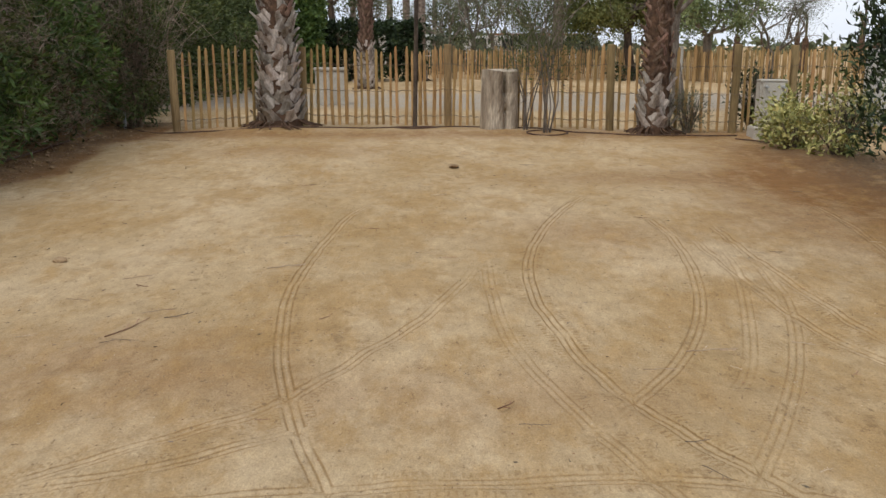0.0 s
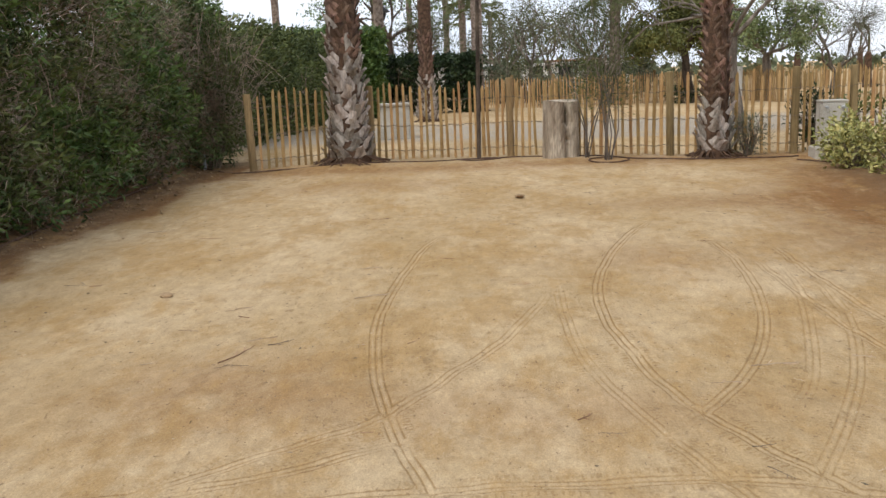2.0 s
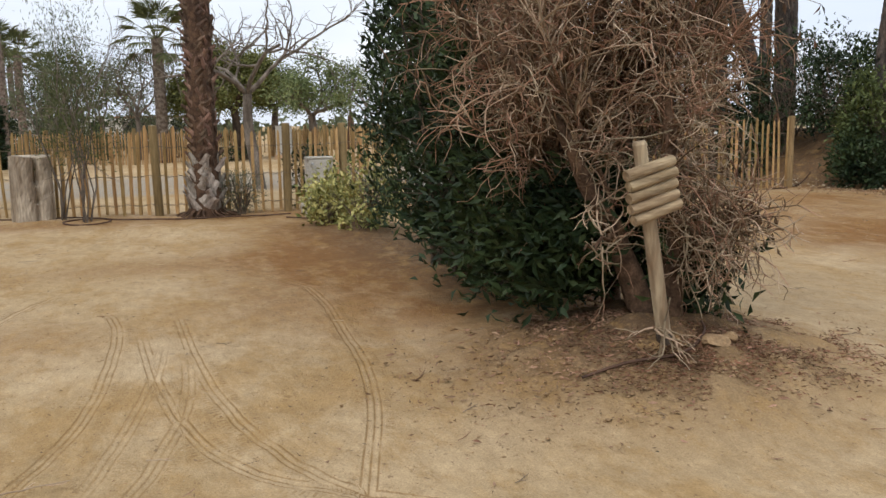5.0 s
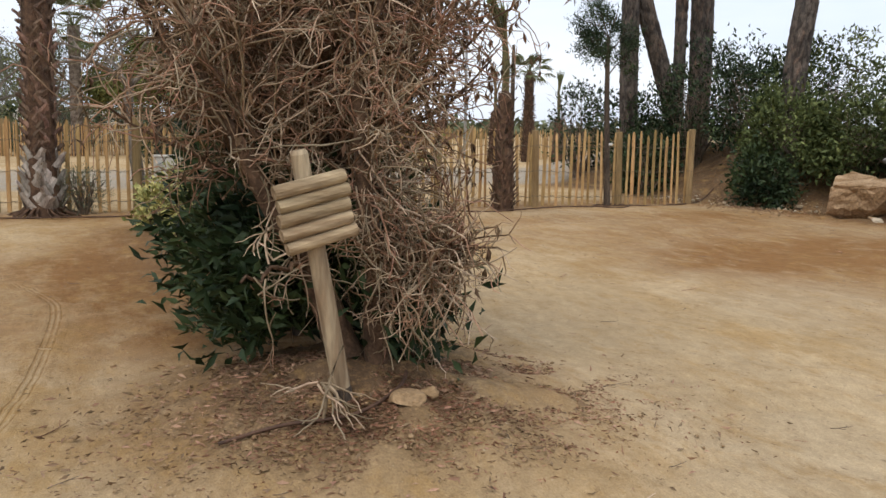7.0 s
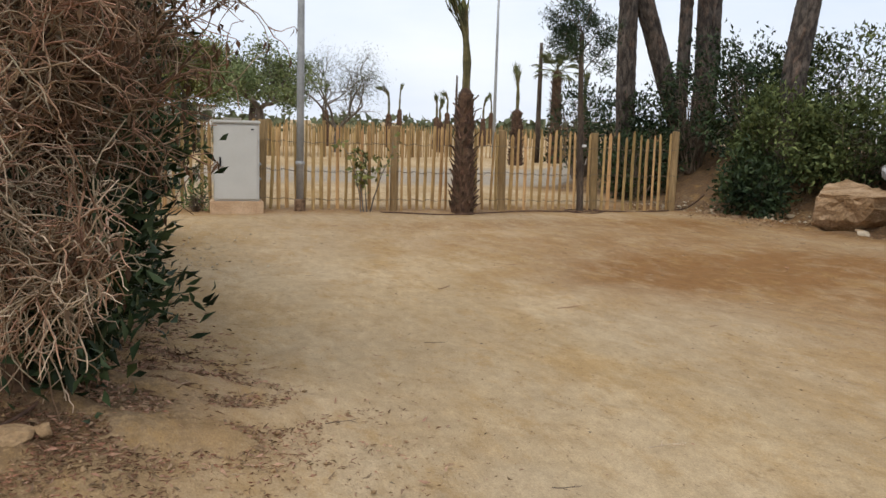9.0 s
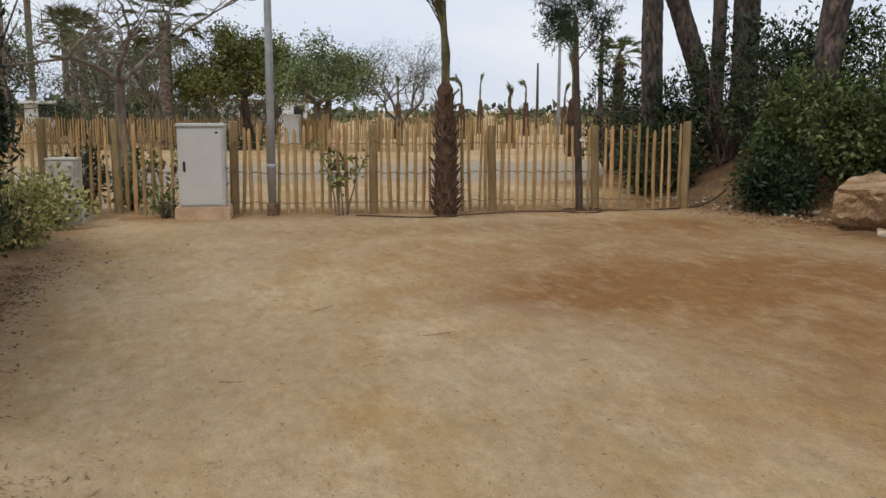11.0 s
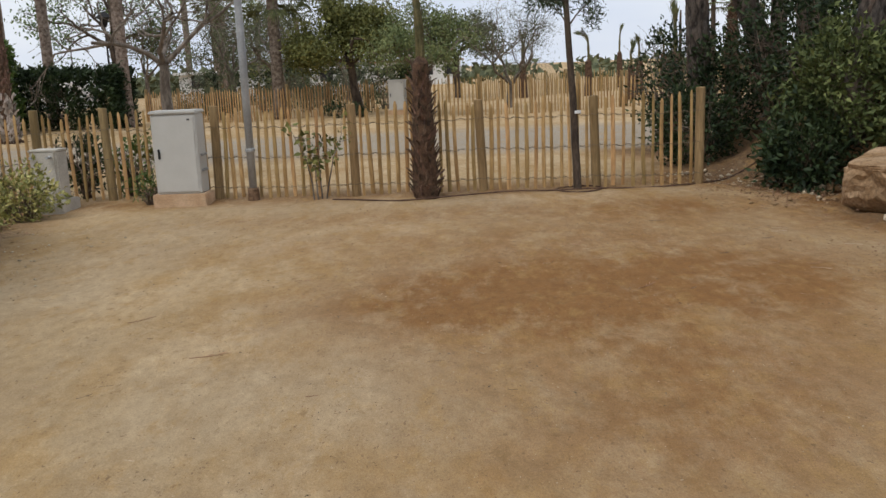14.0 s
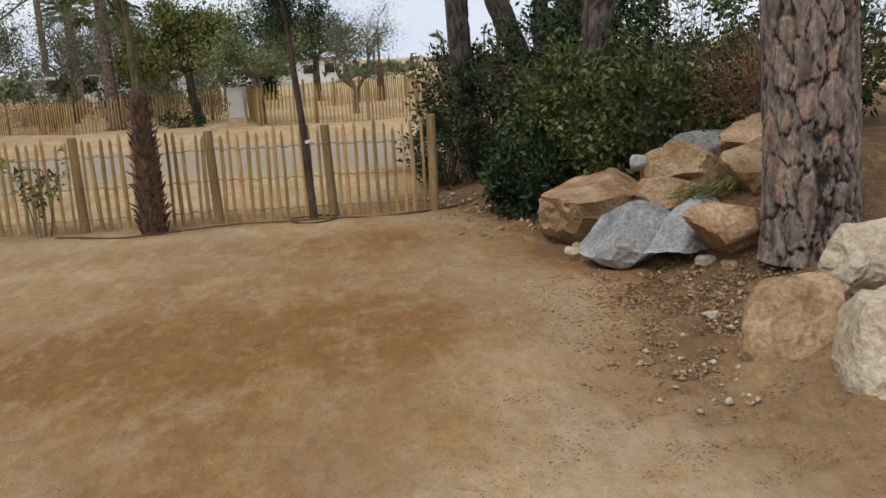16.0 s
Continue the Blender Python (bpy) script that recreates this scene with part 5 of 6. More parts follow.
for k, (bx, by, brx, bry, bh, bn, bm_) in enumerate([(14.9, -1.9, 0.85, 0.8, 1.5, 5200, M_LEAF_OLE), (14.1, -2.3, 0.5, 0.5, 0.85, 2600, M_LEAF_DARK), (15.6, -2.9, 0.9, 0.7, 1.5, 5000, M_LEAF_OLE), (15.3, -0.7, 1.1, 1.0, 1.9, 4200, M_LEAF_DARK), (16.4, -1.3, 1.1, 1.0, 2.1, 3200, M_LEAF_OLE), (14.2, 1.3, 0.9, 0.9, 1.9, 2600, M_LEAF_DARK), (17.6, -2.7, 1.1, 0.9, 1.5, 3600, M_LEAF_OLE), (18.2, -2.4, 1.2, 1.0, 2.3, 1000, M_LEAF_DARK), (19.3, -4.4, 1.2, 1.2, 1.6, 2600, M_LEAF_OLE), (13.95, 3.2, 0.7, 0.8, 2.2, 1500, M_LEAF_DARK), (16.2, 0.9, 1.2, 1.0, 2.2, 1200, M_LEAF_DARK), (14.9, 0.5, 0.8, 0.7, 2.5, 1500, M_LEAF_DARK)]):
    bush("bank_shrub", "dense dark evergreen shrub on the rocky bank", bx, by, brx, bry, bh, bm_, bn, 0.11, 0.046, 90 + k, M_TWIG_GREY, 34, group="shrubs on the bank", loose=0.1, clump=22, reach=0.86)
bush("bank_shrub", "dry brown shrub at the foot of the pines", 16.7, -3.75, 1.0, 0.5, 1.35, M_LEAF_BROWN, 3200, 0.07, 0.02, 101, M_TWIG_DRY, 120, group="shrubs on the bank")


for k in range(9):
    bush("olive_shrub", "grey-green shrub behind the far fence", -0.8 + 1.05 * k + 0.3 * math.sin(k * 5), 25.5 + 1.2 * math.sin(k * 3), 0.9, 0.8, 1.2 + 0.8 * abs(math.sin(k * 2.1)), (M_LEAF_FAR, M_LEAF_OLIVE)[k % 2], 700, 0.15, 0.05, 520 + k, M_TWIG_GREY, 16, group="shrubs across the road", loose=0.16)


def sapling(x, y, h, label, seed, mat, stems=3, n=40):
    t = thing("sapling", label, "young tree", at=(x, y, gz(x, y) - 0.02))
    r = np.random.default_rng(seed)
    lines, tips = [], []
    for k in range(stems):
        p, d = wander((0.05 * k, 0.02 * k, 0), (r.normal(0, 0.16), r.normal(0, 0.1), 1), h * r.uniform(0.75, 1.05), 8, r, 0.10, 0.03)
        lines.append((p, 0.012, 0.004))
        for j in range(5):
            i = int(r.integers(4, 9))
            q, _ = wander(p[i], r.normal(0, 1, 3) + [0, 0, 0.5], h * 0.2, 3, r, 0.2)
            lines.append((q, 0.005, 0.002))
            tips += [q[-1], q[-2], p[i]]
    v, f = tubes(lines, 5)
    piece("stem", mesh_of("stem", v, f, M_BARK), t)
    P = np.array(tips)[r.integers(0, len(tips), n)] + r.normal(0, 0.04, (n, 3))
    v, f = leaves(P, r.normal(0, 0.6, P.shape), 0.11, 0.06, r, 0.2)
    piece("foliage", mesh_of("foliage", v, f, mat), t, None, "", "stuff")


sapling(7.95, -1.62, 0.98, "thin sapling with a few broad green leaves", 111, M_LEAF_UMB, 4, 130)
sapling(5.6, -0.6, 0.9, "thin sapling behind the fence", 112, M_LEAF_UMB, 3, 110)


def young_pine():
    t = thing("young_tree", "slim staked tree with a small grey-green crown", "tree", at=(11.42, -1.62, gz(11.42, -1.62) - 0.02))
    r = np.random.default_rng(121)
    p, d = wander((0, 0, 0), (-0.03, 0, 1), 2.7, 9, r, 0.02, 0.02)
    lines, tips = [], []
    for k in range(9):
        grow(p[7 + k % 3], (r.normal(0, 0.5), r.normal(0, 0.5), 1.0), 0.42, 0.012, 2, r, lines, tips, 3, 0.15, 0.03)
    v, f = tubes([(p, 0.055, 0.035)], 10)
    piece("trunk", mesh_of("trunk", v, f, M_BARK_DARK, True), t)
    v, f = tubes(lines, 4)
    piece("limb", mesh_of("limb", v, f, M_BARK_DARK), t, None, "", "stuff")
    P = np.array([q for q, _ in tips])
    P = np.repeat(P, 34, 0) + r.normal(0, 0.06, (len(P) * 34, 3))
    v, f = leaves(P, r.normal(0, 0.5, P.shape) + [0, 0, 0.3], 0.08, 0.016, r)
    piece("crown", mesh_of("crown", v, f, M_LEAF_DARK), t, None, "", "stuff")
    vs, fs = lathe([(0.052, 1.0), (0.054, 1.01), (0.054, 1.03), (0.052, 1.04)], 12)
    piece("tie", mesh_of("tie", vs, fs, M_WHITE), t, None, "pale tie round the trunk")


young_pine()


# ---- stump, stakes, sign ----
def stump():
    t = thing("stump", "weathered grey wooden bollard with a split and a notch", "tree stump", at=(0.78, -0.62, gz(0.78, -0.62)), rz=12)
    r = np.random.default_rng(131)
    sides, rows = 72, 20
    vs, fs = [], []
    for i in range(rows + 1):
        u = i / rows
        z = 0.93 * u - 0.05
        for k in range(sides):
            a = 2 * math.pi * k / sides
            rad = 0.27 * (abs(math.cos(a)) ** 3.2 + abs(math.sin(a)) ** 3.2) ** (-1 / 3.2)
            rad *= 1 + 0.03 * math.sin(3 * a + 1) - 0.05 * u
            split = math.exp(-((a - 4.85) / 0.13) ** 2) * (0.35 + 0.65 * (u > 0.3)) * 0.21
            notch = math.exp(-((a - 4.85) / 0.24) ** 2 - ((u - 0.66) / 0.07) ** 2) * 0.1
            rad -= split * (0.6 + 0.4 * math.sin(u * 9)) + notch
            rad += r.normal(0, 0.003)
            vs.append((rad * math.cos(a), rad * math.sin(a), z + (0.02 * math.sin(a * 2 + 1) if i == rows else 0)))
    for i in range(rows):
        for k in range(sides):
            fs.append((i * sides + k, i * sides + (k + 1) % sides, (i + 1) * sides + (k + 1) % sides, (i + 1) * sides + k))
    c = len(vs)
    vs.append((0, 0, 0.90))
    for k in range(sides):
        fs.append((rows * sides + k, rows * sides + (k + 1) % sides, c))
    piece("body", mesh_of("body", vs, fs, M_STUMP), t)


stump()


def stake(x, y, h, rad, label, mat, lean=0.0):
    t = thing("stake", label, "stake", at=(x, y, gz(x, y) - 0.03))
    vs, fs = lathe([(rad * 1.1, 0), (rad, h * 0.5), (rad * 0.85, h - 0.01), (rad * 0.6, h)], 10, 0.06, 3)
    piece("shaft", mesh_of("shaft", vs, fs, mat), t, pose(0, 0, 0, lean, lean, 0))


stake(-0.52, -0.25, 3.6, 0.032, "tall slim brown trunk against the fence", M_BARK_DARK, 1.0)
stake(-4.85, -0.9, 0.28, 0.025, "short grey pipe at the hedge foot", M_STEEL)


def log_mesh(length, rad, seed, mat):
    r = np.random.default_rng(seed)
    vs, fs = lathe([(rad * 0.9, -length / 2), (rad, -length / 2 + 0.012), (rad * r.uniform(0.95, 1.05), 0), (rad, length / 2 - 0.012), (rad * 0.9, length / 2)], 14, 0.035, seed)
    vs = [(z, y, x) for x, y, z in vs]
    fs = [tuple(reversed(q)) for q in fs]
    return mesh_of("log", vs, fs, mat)


def sign():
    """A leaning post with a blank board of five half-round logs."""
    t = thing("wooden_sign", "leaning blank sign of five half logs on a post", "sign", at=(4.15, -10.33, gz(4.15, -10.33) - 0.005), rz=6)
    lean = pose(0, 0, 0, 1, -11, 0)
    r = np.random.default_rng(141)
    prof = [(0.037, -0.15), (0.039, 0.4), (0.037, 0.7), (0.036, 1.04), (0.029, 1.055)]
    vs, fs = lathe(prof, 14, 0.03, 5)
    piece("post", mesh_of("post", vs, fs, M_LOG_POST), t, lean)
    vs, fs = lathe([(0.040, -0.15), (0.041, 0.05), (0.0395, 0.06)], 14, 0.02, 6)
    piece("post_foot", mesh_of("post_foot", vs, fs, M_BARK_DARK), t, lean, "dark buried foot of the post")
    for k in range(5):
        m = lean @ pose(0.005, -0.05, 0.70 + 0.056 * k, 0, -2 + r.normal(0, 0.6), 0) @ pose(r.normal(0, 0.005), 0, 0, 40 * k, 0, 0)
        piece("log", log_mesh(0.30, 0.0288, 150 + k, M_LOG), t, m)


sign()


# ---- service boxes ----
def pedestal():
    t = thing("service_pedestal", "grey concrete water and power pedestal on a kerbed base", "utility box", at=(4.55, -1.62, gz(4.55, -1.62)), rz=-6)
    part("body", box_bm((0.37, 0.30, 0.66), (0, 0, 0.15 + 0.33), 0.03, 3), M_CONC, t)
    part("cap", box_bm((0.385, 0.315, 0.03), (0, 0, 0.80), 0.012), M_CONC, t)
    part("base", box_bm((0.50, 0.50, 0.2), (0.0, -0.02, 0.06), 0.015), M_CONC, t)
    for sx in (-0.11, 0.11):
        vs, fs = lathe([(0.02, 0), (0.02, 0.03), (0.013, 0.035), (0.013, 0.07), (0.018, 0.075), (0.018, 0.10)], 10)
        piece("tap", mesh_of("tap", vs, fs, M_STEEL), t, pose(sx, -0.15, 0.72, 90, 0, 0), "small metal tap")


pedestal()


def cabinet(x, y, rz, s=1.0):
    t = thing("electrical_cabinet", "pale grey electrical cabinet with black handle on a tan plinth", "cabinet", at=(x, y, gz(x, y)), rz=rz)
    part("plinth", box_bm((0.70, 0.40, 0.22), (0, 0, 0.055), 0.012), M_CONC_TAN, t, "tan rendered plinth")
    part("body", box_bm((0.59, 0.32, 1.03), (0, 0, 0.165 + 0.515), 0.012), M_CAB, t)
    part("roof", box_bm((0.63, 0.37, 0.045), (0, 0, 1.215), 0.015), M_CAB, t)
    d = part("door", box_bm((0.53, 0.014, 0.97), (0, -0.166, 0.68), 0.005), M_CAB, t)
    part("handle", box_bm((0.026, 0.03, 0.13), (-0.215, -0.182, 0.69), 0.006), M_BLACK, d, "black swing handle")
    part("label_plate", box_bm((0.035, 0.004, 0.02), (0.2, -0.175, 1.12), 0), M_BLACK, d, "small dark plate")
    for k in (0.35, 0.68, 1.0):
        part("hinge", box_bm((0.02, 0.016, 0.06), (0.275, -0.170, k), 0.004), M_CAB, d)
    part("bracket", box_bm((0.03, 0.2, 0.03), (0.31, 0.0, 0.66), 0.005), M_STEEL, t)
    part("bracket", box_bm((0.03, 0.2, 0.03), (0.31, 0.0, 0.46), 0.005), M_STEEL, t)
    return t


cabinet(6.235, -1.55, -4)
c2 = cabinet(8.5, 19.3, -14)
tagged(c2, "pale grey electrical cabinet across the road", "cabinet")
bt = thing("concrete_block", "pale concrete block in the far verge", "block", at=(-2.5, 5.2, 0), rz=8)
part("body", box_bm((0.66, 0.5, 0.75), (0, 0, 0.35), 0.03, 3), M_CONC, bt)
part("cap", box_bm((0.72, 0.57, 0.06), (0, 0, 0.75), 0.02), M_CONC, bt)


# ---- hoses ----
def hose(pts, label, rad=0.010):
    p = curve_points(pts, 0.05)
    r = np.random.default_rng(len(pts))
    z = ground_z(p[:, 0], p[:, 1]) + rad + 0.006
    line = np.column_stack([p, z + 0.004 * np.sin(np.arange(len(p)) * 0.3)])
    v, f = tubes([(line, rad, rad)], 7)
    tagged(new("irrigation_hose", mesh_of("irrigation_hose", v, f, M_HOSE, True)), label, "hose")


def ring(x, y, r0):
    return [(x + r0 * math.cos(a), y + r0 * 0.8 * math.sin(a)) for a in np.linspace(0, 6.4, 14)]


hose([(-5.0, -0.8), (-4.2, -1.35), (-3.4, -1.15), (-2.2, -0.9), (-1.2, -0.75), (-0.6, -0.5), (0.2, -0.35), (1.2, -0.75), (2.0, -1.25), (3.2, -1.5), (4.2, -1.5)], "dark drip hose along the fence foot")
hose(ring(-0.5, -0.6, 0.33), "dark drip hose looped round a trunk")
hose(ring(1.45, -1.25, 0.3), "dark drip hose looped round a sapling")
hose([(4.0, -1.9), (4.3, -2.4), (4.4, -3.0), (4.5, -3.6)], "dark hose along the hedge foot")
hose([(8.2, -1.75), (9.2, -2.05), (10.2, -1.75), (11.0, -1.75), (11.8, -1.8), (12.6, -1.85), (13.4, -1.5), (14.0, -1.2)], "dark drip hose along the fence foot")
hose(ring(11.42, -1.75, 0.3), "dark drip hose looped round a young tree")
hose([(-5.1, -0.9), (-4.95, -3), (-4.9, -5.5), (-4.75, -8), (-4.6, -11)], "dark drip hose along the hedge foot", 0.014)
hose([(3.62, -10.4), (3.85, -10.42), (4.15, -10.47), (4.42, -10.3), (4.52, -10.05), (4.48, -9.85)], "brown hose half buried round the sign", 0.008)


# ---- rocks ----
def rock(x, y, z, sx, sy, sz, rz, seed, mat, label, cuts=13, name="boulder", tilt=0.0, pitch=0.0):
    r = np.random.default_rng(seed)
    bm = bmesh.new()
    bmesh.ops.create_icosphere(bm, subdivisions=4, radius=1)
    planes = []
    for _ in range(cuts):
        n = Vector(r.normal(0, 1, 3)).normalized()
        planes.append((n, r.uniform(0.42, 0.72)))
    planes.append((Vector((0, 0, 1)), 0.72))
    for v in bm.verts:
        c = v.co.copy()
        for n, d in planes:
            e = c.dot(n) - d
            if e > 0:
                c -= n * e * 0.97
        c += c.normalized() * (0.06 * noise.noise(c * 2.3 + Vector((seed, 0, 0))) + 0.03 * noise.noise(c * 6 + Vector((0, seed, 0))) - 0.05 * max(0.0, 0.12 - abs(noise.noise(c * 3.1 + Vector((0, 0, seed))))) / 0.12 + 0.014 * noise.noise(c * 17))
        v.co = Vector((c.x * sx, c.y * sy, c.z * sz)) * 1.22
    me = bpy.data.meshes.new(name)
    bm.to_mesh(me)
    bm.free()
    me.materials.append(mat)
    ob = new(name, me)
    ob.matrix_basis = pose(x, y, z, tilt, pitch, rz)
    return tagged(ob, label, "rock", "boulders on the bank")


rock(14.50, -3.95, 0.22, 0.94, 0.70, 0.58, 25, 201, M_ROCK_TAN, "large tan sandstone boulder at the bank's foot")
rock(14.55, -5.05, 0.18, 0.52, 0.42, 0.38, 10, 202, M_ROCK_GREY, "angular grey limestone boulder")
rock(15.02, -5.22, 0.24, 0.80, 0.26, 0.23, 42, 203, M_ROCK_GREY, "long pale grey slab leaning on the bank", pitch=-15)
rock(15.42, -5.46, 0.20, 0.62, 0.36, 0.38, 18, 204, M_ROCK_TAN, "squared ochre sandstone block")
rock(15.15, -4.65, 0.47, 0.42, 0.34, 0.24, 5, 205, M_ROCK_TAN, "rounded brown boulder in the pile")
rock(15.5, -4.0, 0.66, 0.58, 0.42, 0.36, 15, 206, M_ROCK_TAN, "rough tan boulder in the pile")
rock(15.95, -4.7, 0.66, 0.50, 0.42, 0.40, 40, 207, M_ROCK_TAN, "brown boulder in the pile")
rock(16.5, -4.1, 0.92, 0.56, 0.42, 0.30, 10, 208, M_ROCK_TAN, "flat tan boulder on top of the pile")
rock(16.2, -4.9, 0.92, 0.36, 0.3, 0.24, 70, 215, M_ROCK_TAN, "tan boulder behind the pine")
rock(14.72, -7.98, 0.06, 0.40, 0.36, 0.40, 65, 209, M_ROCK_TAN, "tan boulder beside the pine trunk")
rock(14.86, -8.72, 0.05, 0.50, 0.42, 0.46, 60, 210, M_ROCK_PALE, "large pale limestone boulder")
rock(15.30, -7.7, 0.40, 0.54, 0.44, 0.36, 10, 211, M_ROCK_PALE, "pale flat boulder behind the others")
rock(17.4, -5.6, 0.95, 0.40, 0.35, 0.30, 20, 212, M_ROCK_GREY, "grey boulder higher on the bank")
rock(14.95, -4.05, 0.74, 0.14, 0.11, 0.09, 20, 213, M_ROCK_GREY, "small grey stone on the bank")
rock(16.0, -3.4, 0.80, 0.5, 0.3, 0.2, 0, 214, M_ROCK_GREY, "flat stone under the shrubs")
rr = np.random.default_rng(220)
for k in range(28):
    y = rr.uniform(-7.6, -1.6)
    x = float(bank_edge(y)) + rr.uniform(-0.05, 0.6)
    s = rr.uniform(0.02, 0.06) * (1.6 if k < 6 else 1)
    ob = rock(x, y, gz(x, y) + s * 0.25, s * 1.2, s, s * 0.7, rr.uniform(0, 360), 230 + k % 8, M_ROCK_PALE if k % 3 else M_ROCK_TAN, "small broken stone at the bank's foot", 5, "stone")
    tagged(ob, group="stones at the bank's foot")


def sprig(x, y, z, seed, label):
    r = np.random.default_rng(seed)
    P = np.column_stack([r.normal(x, 0.16, 260), r.normal(y, 0.10, 260), z + np.abs(r.normal(0, 0.03, 260))])
    v, f = leaves(P, np.tile([[0.6, 0.5, 0.1]], (260, 1)), 0.16, 0.01, r, 0.0, 0.3)
    tagged(new("pine_sprig", mesh_of("pine_sprig", v, f, M_LEAF_UMB)), label, "sprig")


sprig(15.2, -5.0, 0.50, 261, "cut green pine sprig lying on the boulders")
sprig(15.45, -5.0, 0.56, 262, "cut green pine sprig lying on the boulders")


def clod(x, y, sx, sy, sz, seed, label, mat):
    ob = rock(x, y, gz(x, y) + sz * 0.3, sx, sy, sz, seed * 31, seed, mat, label, 6, "earth_clod")
    tagged(ob, category="clod", group="clods on the sand")


clod(4.40, -10.42, 0.085, 0.06, 0.04, 251, "lump of dried earth beside the sign", M_CLOD)
clod(4.52, -10.38, 0.04, 0.035, 0.03, 252, "lump of dried earth beside the sign", M_CLOD)
clod(0.03, -4.42, 0.08, 0.05, 0.02, 253, "dark clod of earth lying on the sand", M_CLOD)
clod(-2.6, -8.7, 0.05, 0.04, 0.02, 254, "dark clod of earth lying on the sand", M_CLOD)


def bare_roots():
    t = thing("dry_branch", "small bleached branching root beside the sign's foot", "branch", at=(4.02, -10.46, gz(4.02, -10.46)))
    r = np.random.default_rng(255)
    lines, tips = [], []
    for k in range(7):
        grow((0.03 * r.normal(), 0.03 * r.normal(), 0.16), (r.normal(0, 0.9), r.normal(-0.3, 0.6), -0.5), 0.17, 0.006, 1, r, lines, tips, 3, 0.25, -0.05, 0.7, 0.6, 4)
    lines.append((np.array([[0.1, 0.05, 0.3], [0.03, 0, 0.18], [0, 0, 0.0]]), 0.006, 0.008))
    v, f = tubes(lines, 5)
    v[:, 2] = np.maximum(v[:, 2], 0.004)
    piece("root", mesh_of("root", v, f, M_TWIG_PALE), t, None, "", "stuff")


bare_roots()


# ---- pines on the bank ----
def pine_trunk(x, y, height, r0, lean, label, seed, sides=96, rows=170, close=True, bark=None):
    """A bark of raised, cracked plates on a slightly bent trunk."""
    t = thing("pine_tree", label, "tree", at=(x, y, gz(x, y) - 0.12))
    r = np.random.default_rng(seed)
    cells = []
    cw, ch = 0.12, 0.40
    nu, nv = max(6, int(2 * math.pi * r0 / cw)), int(height / ch)
    for j in range(nv + 2):
        for i in range(nu):
            cells.append(((i + 0.5 * (j % 2) + r.uniform(-0.9, 0.9)) * 2 * math.pi * r0 / nu, (j - 0.5 + r.uniform(-0.9, 0.9)) * ch))
    cells = np.array(cells)
    tone = r.random(len(cells))
    per = 2 * math.pi * r0
    th = np.arange(sides) * 2 * math.pi / sides
    zz = np.linspace(0, height, rows)
    vs = np.zeros((rows, sides, 3))
    val = np.zeros((rows, sides))
    crack = np.zeros((rows, sides))
    for i, z in enumerate(zz):
        near = np.abs(cells[:, 1] - z) < 0.7
        c, tn = cells[near], tone[near]
        # the outlines of the plates wander
        wu = np.array([noise.noise(Vector((math.cos(t) * r0 * 9, math.sin(t) * r0 * 9, z * 5 + seed))) for t in th])
        wv = np.array([noise.noise(Vector((math.cos(t) * r0 * 14, math.sin(t) * r0 * 14, z * 7 - seed))) for t in th])
        du = np.abs((th * r0 + 0.07 * wu)[:, None] - c[None, :, 0])
        du = np.minimum(du, np.abs(per - du)) * 2.7
        dv = np.abs((z + 0.10 * wv)[:, None] - c[None, :, 1])
        d = np.sqrt(du ** 2 + dv ** 2)
        o = np.argsort(d, 1)
        d1, d2 = np.take_along_axis(d, o[:, :1], 1)[:, 0], np.take_along_axis(d, o[:, 1:2], 1)[:, 0]
        jag = np.array([noise.noise(Vector((math.cos(t) * r0 * 26, math.sin(t) * r0 * 26, z * 11 + seed))) for t in th])
        jag2 = np.array([noise.noise(Vector((math.cos(t) * r0 * 70, math.sin(t) * r0 * 70, z * 34 + seed))) for t in th]) if close else 0
        edge = smooth(0.0, 1.0, (d2 - d1 + 0.045 * jag + 0.03 * jag2) / (0.045 + 0.05 * np.clip(wv + 0.3 * jag, -0.5, 1)))
        flake = np.floor(3.0 * (0.5 + wv + 0.5 * jag)) / 3.0
        crack[i], val[i] = 1 - edge, np.clip(0.55 * tn[o[:, 0]] + 0.45 * flake, 0, 1)
        flare = 1 + 0.16 * math.exp(-z / 0.25) - 0.18 * z / height
        rad = r0 * flare * (1 + 0.03 * np.sin(2 * th + z * 0.8)) + 0.034 * (edge - 0.6) + 0.016 * (val[i] - 0.5) + 0.007 * jag + r.normal(0, 0.002, sides)
        bx, by = lean[0] * z + 0.04 * math.sin(z * 0.9 + seed), lean[1] * z
        vs[i] = np.stack([bx + rad * np.cos(th), by + rad * np.sin(th), np.full(sides, z)], 1)
    a = (np.arange(rows - 1)[:, None] * sides + np.arange(sides)[None, :])
    b = (np.arange(rows - 1)[:, None] * sides + (np.arange(sides)[None, :] + 1) % sides)
    f = np.stack([a, b, b + sides, a + sides], -1).reshape(-1, 4)
    me = mesh_of("trunk", vs.reshape(-1, 3), f, bark or M_PINE, False)
    for name, v in (("crack", crack), ("plate", val)):
        at = me.attributes.new(name, "FLOAT", "POINT")
        at.data.foreach_set("value", v.astype(np.float32).ravel())
    piece("trunk", me, t)
    out, tips = [], []
    top = np.array([lean[0] * height, lean[1] * height, height - 0.3])
    for k in range(5):
        an = k * 1.3 + r.random()
        grow(top, (math.cos(an), math.sin(an), 0.7), 1.6, r0 * 0.35, 2, r, out, tips, 3, 0.2, 0.03)
    v, f = tubes(out, 5)
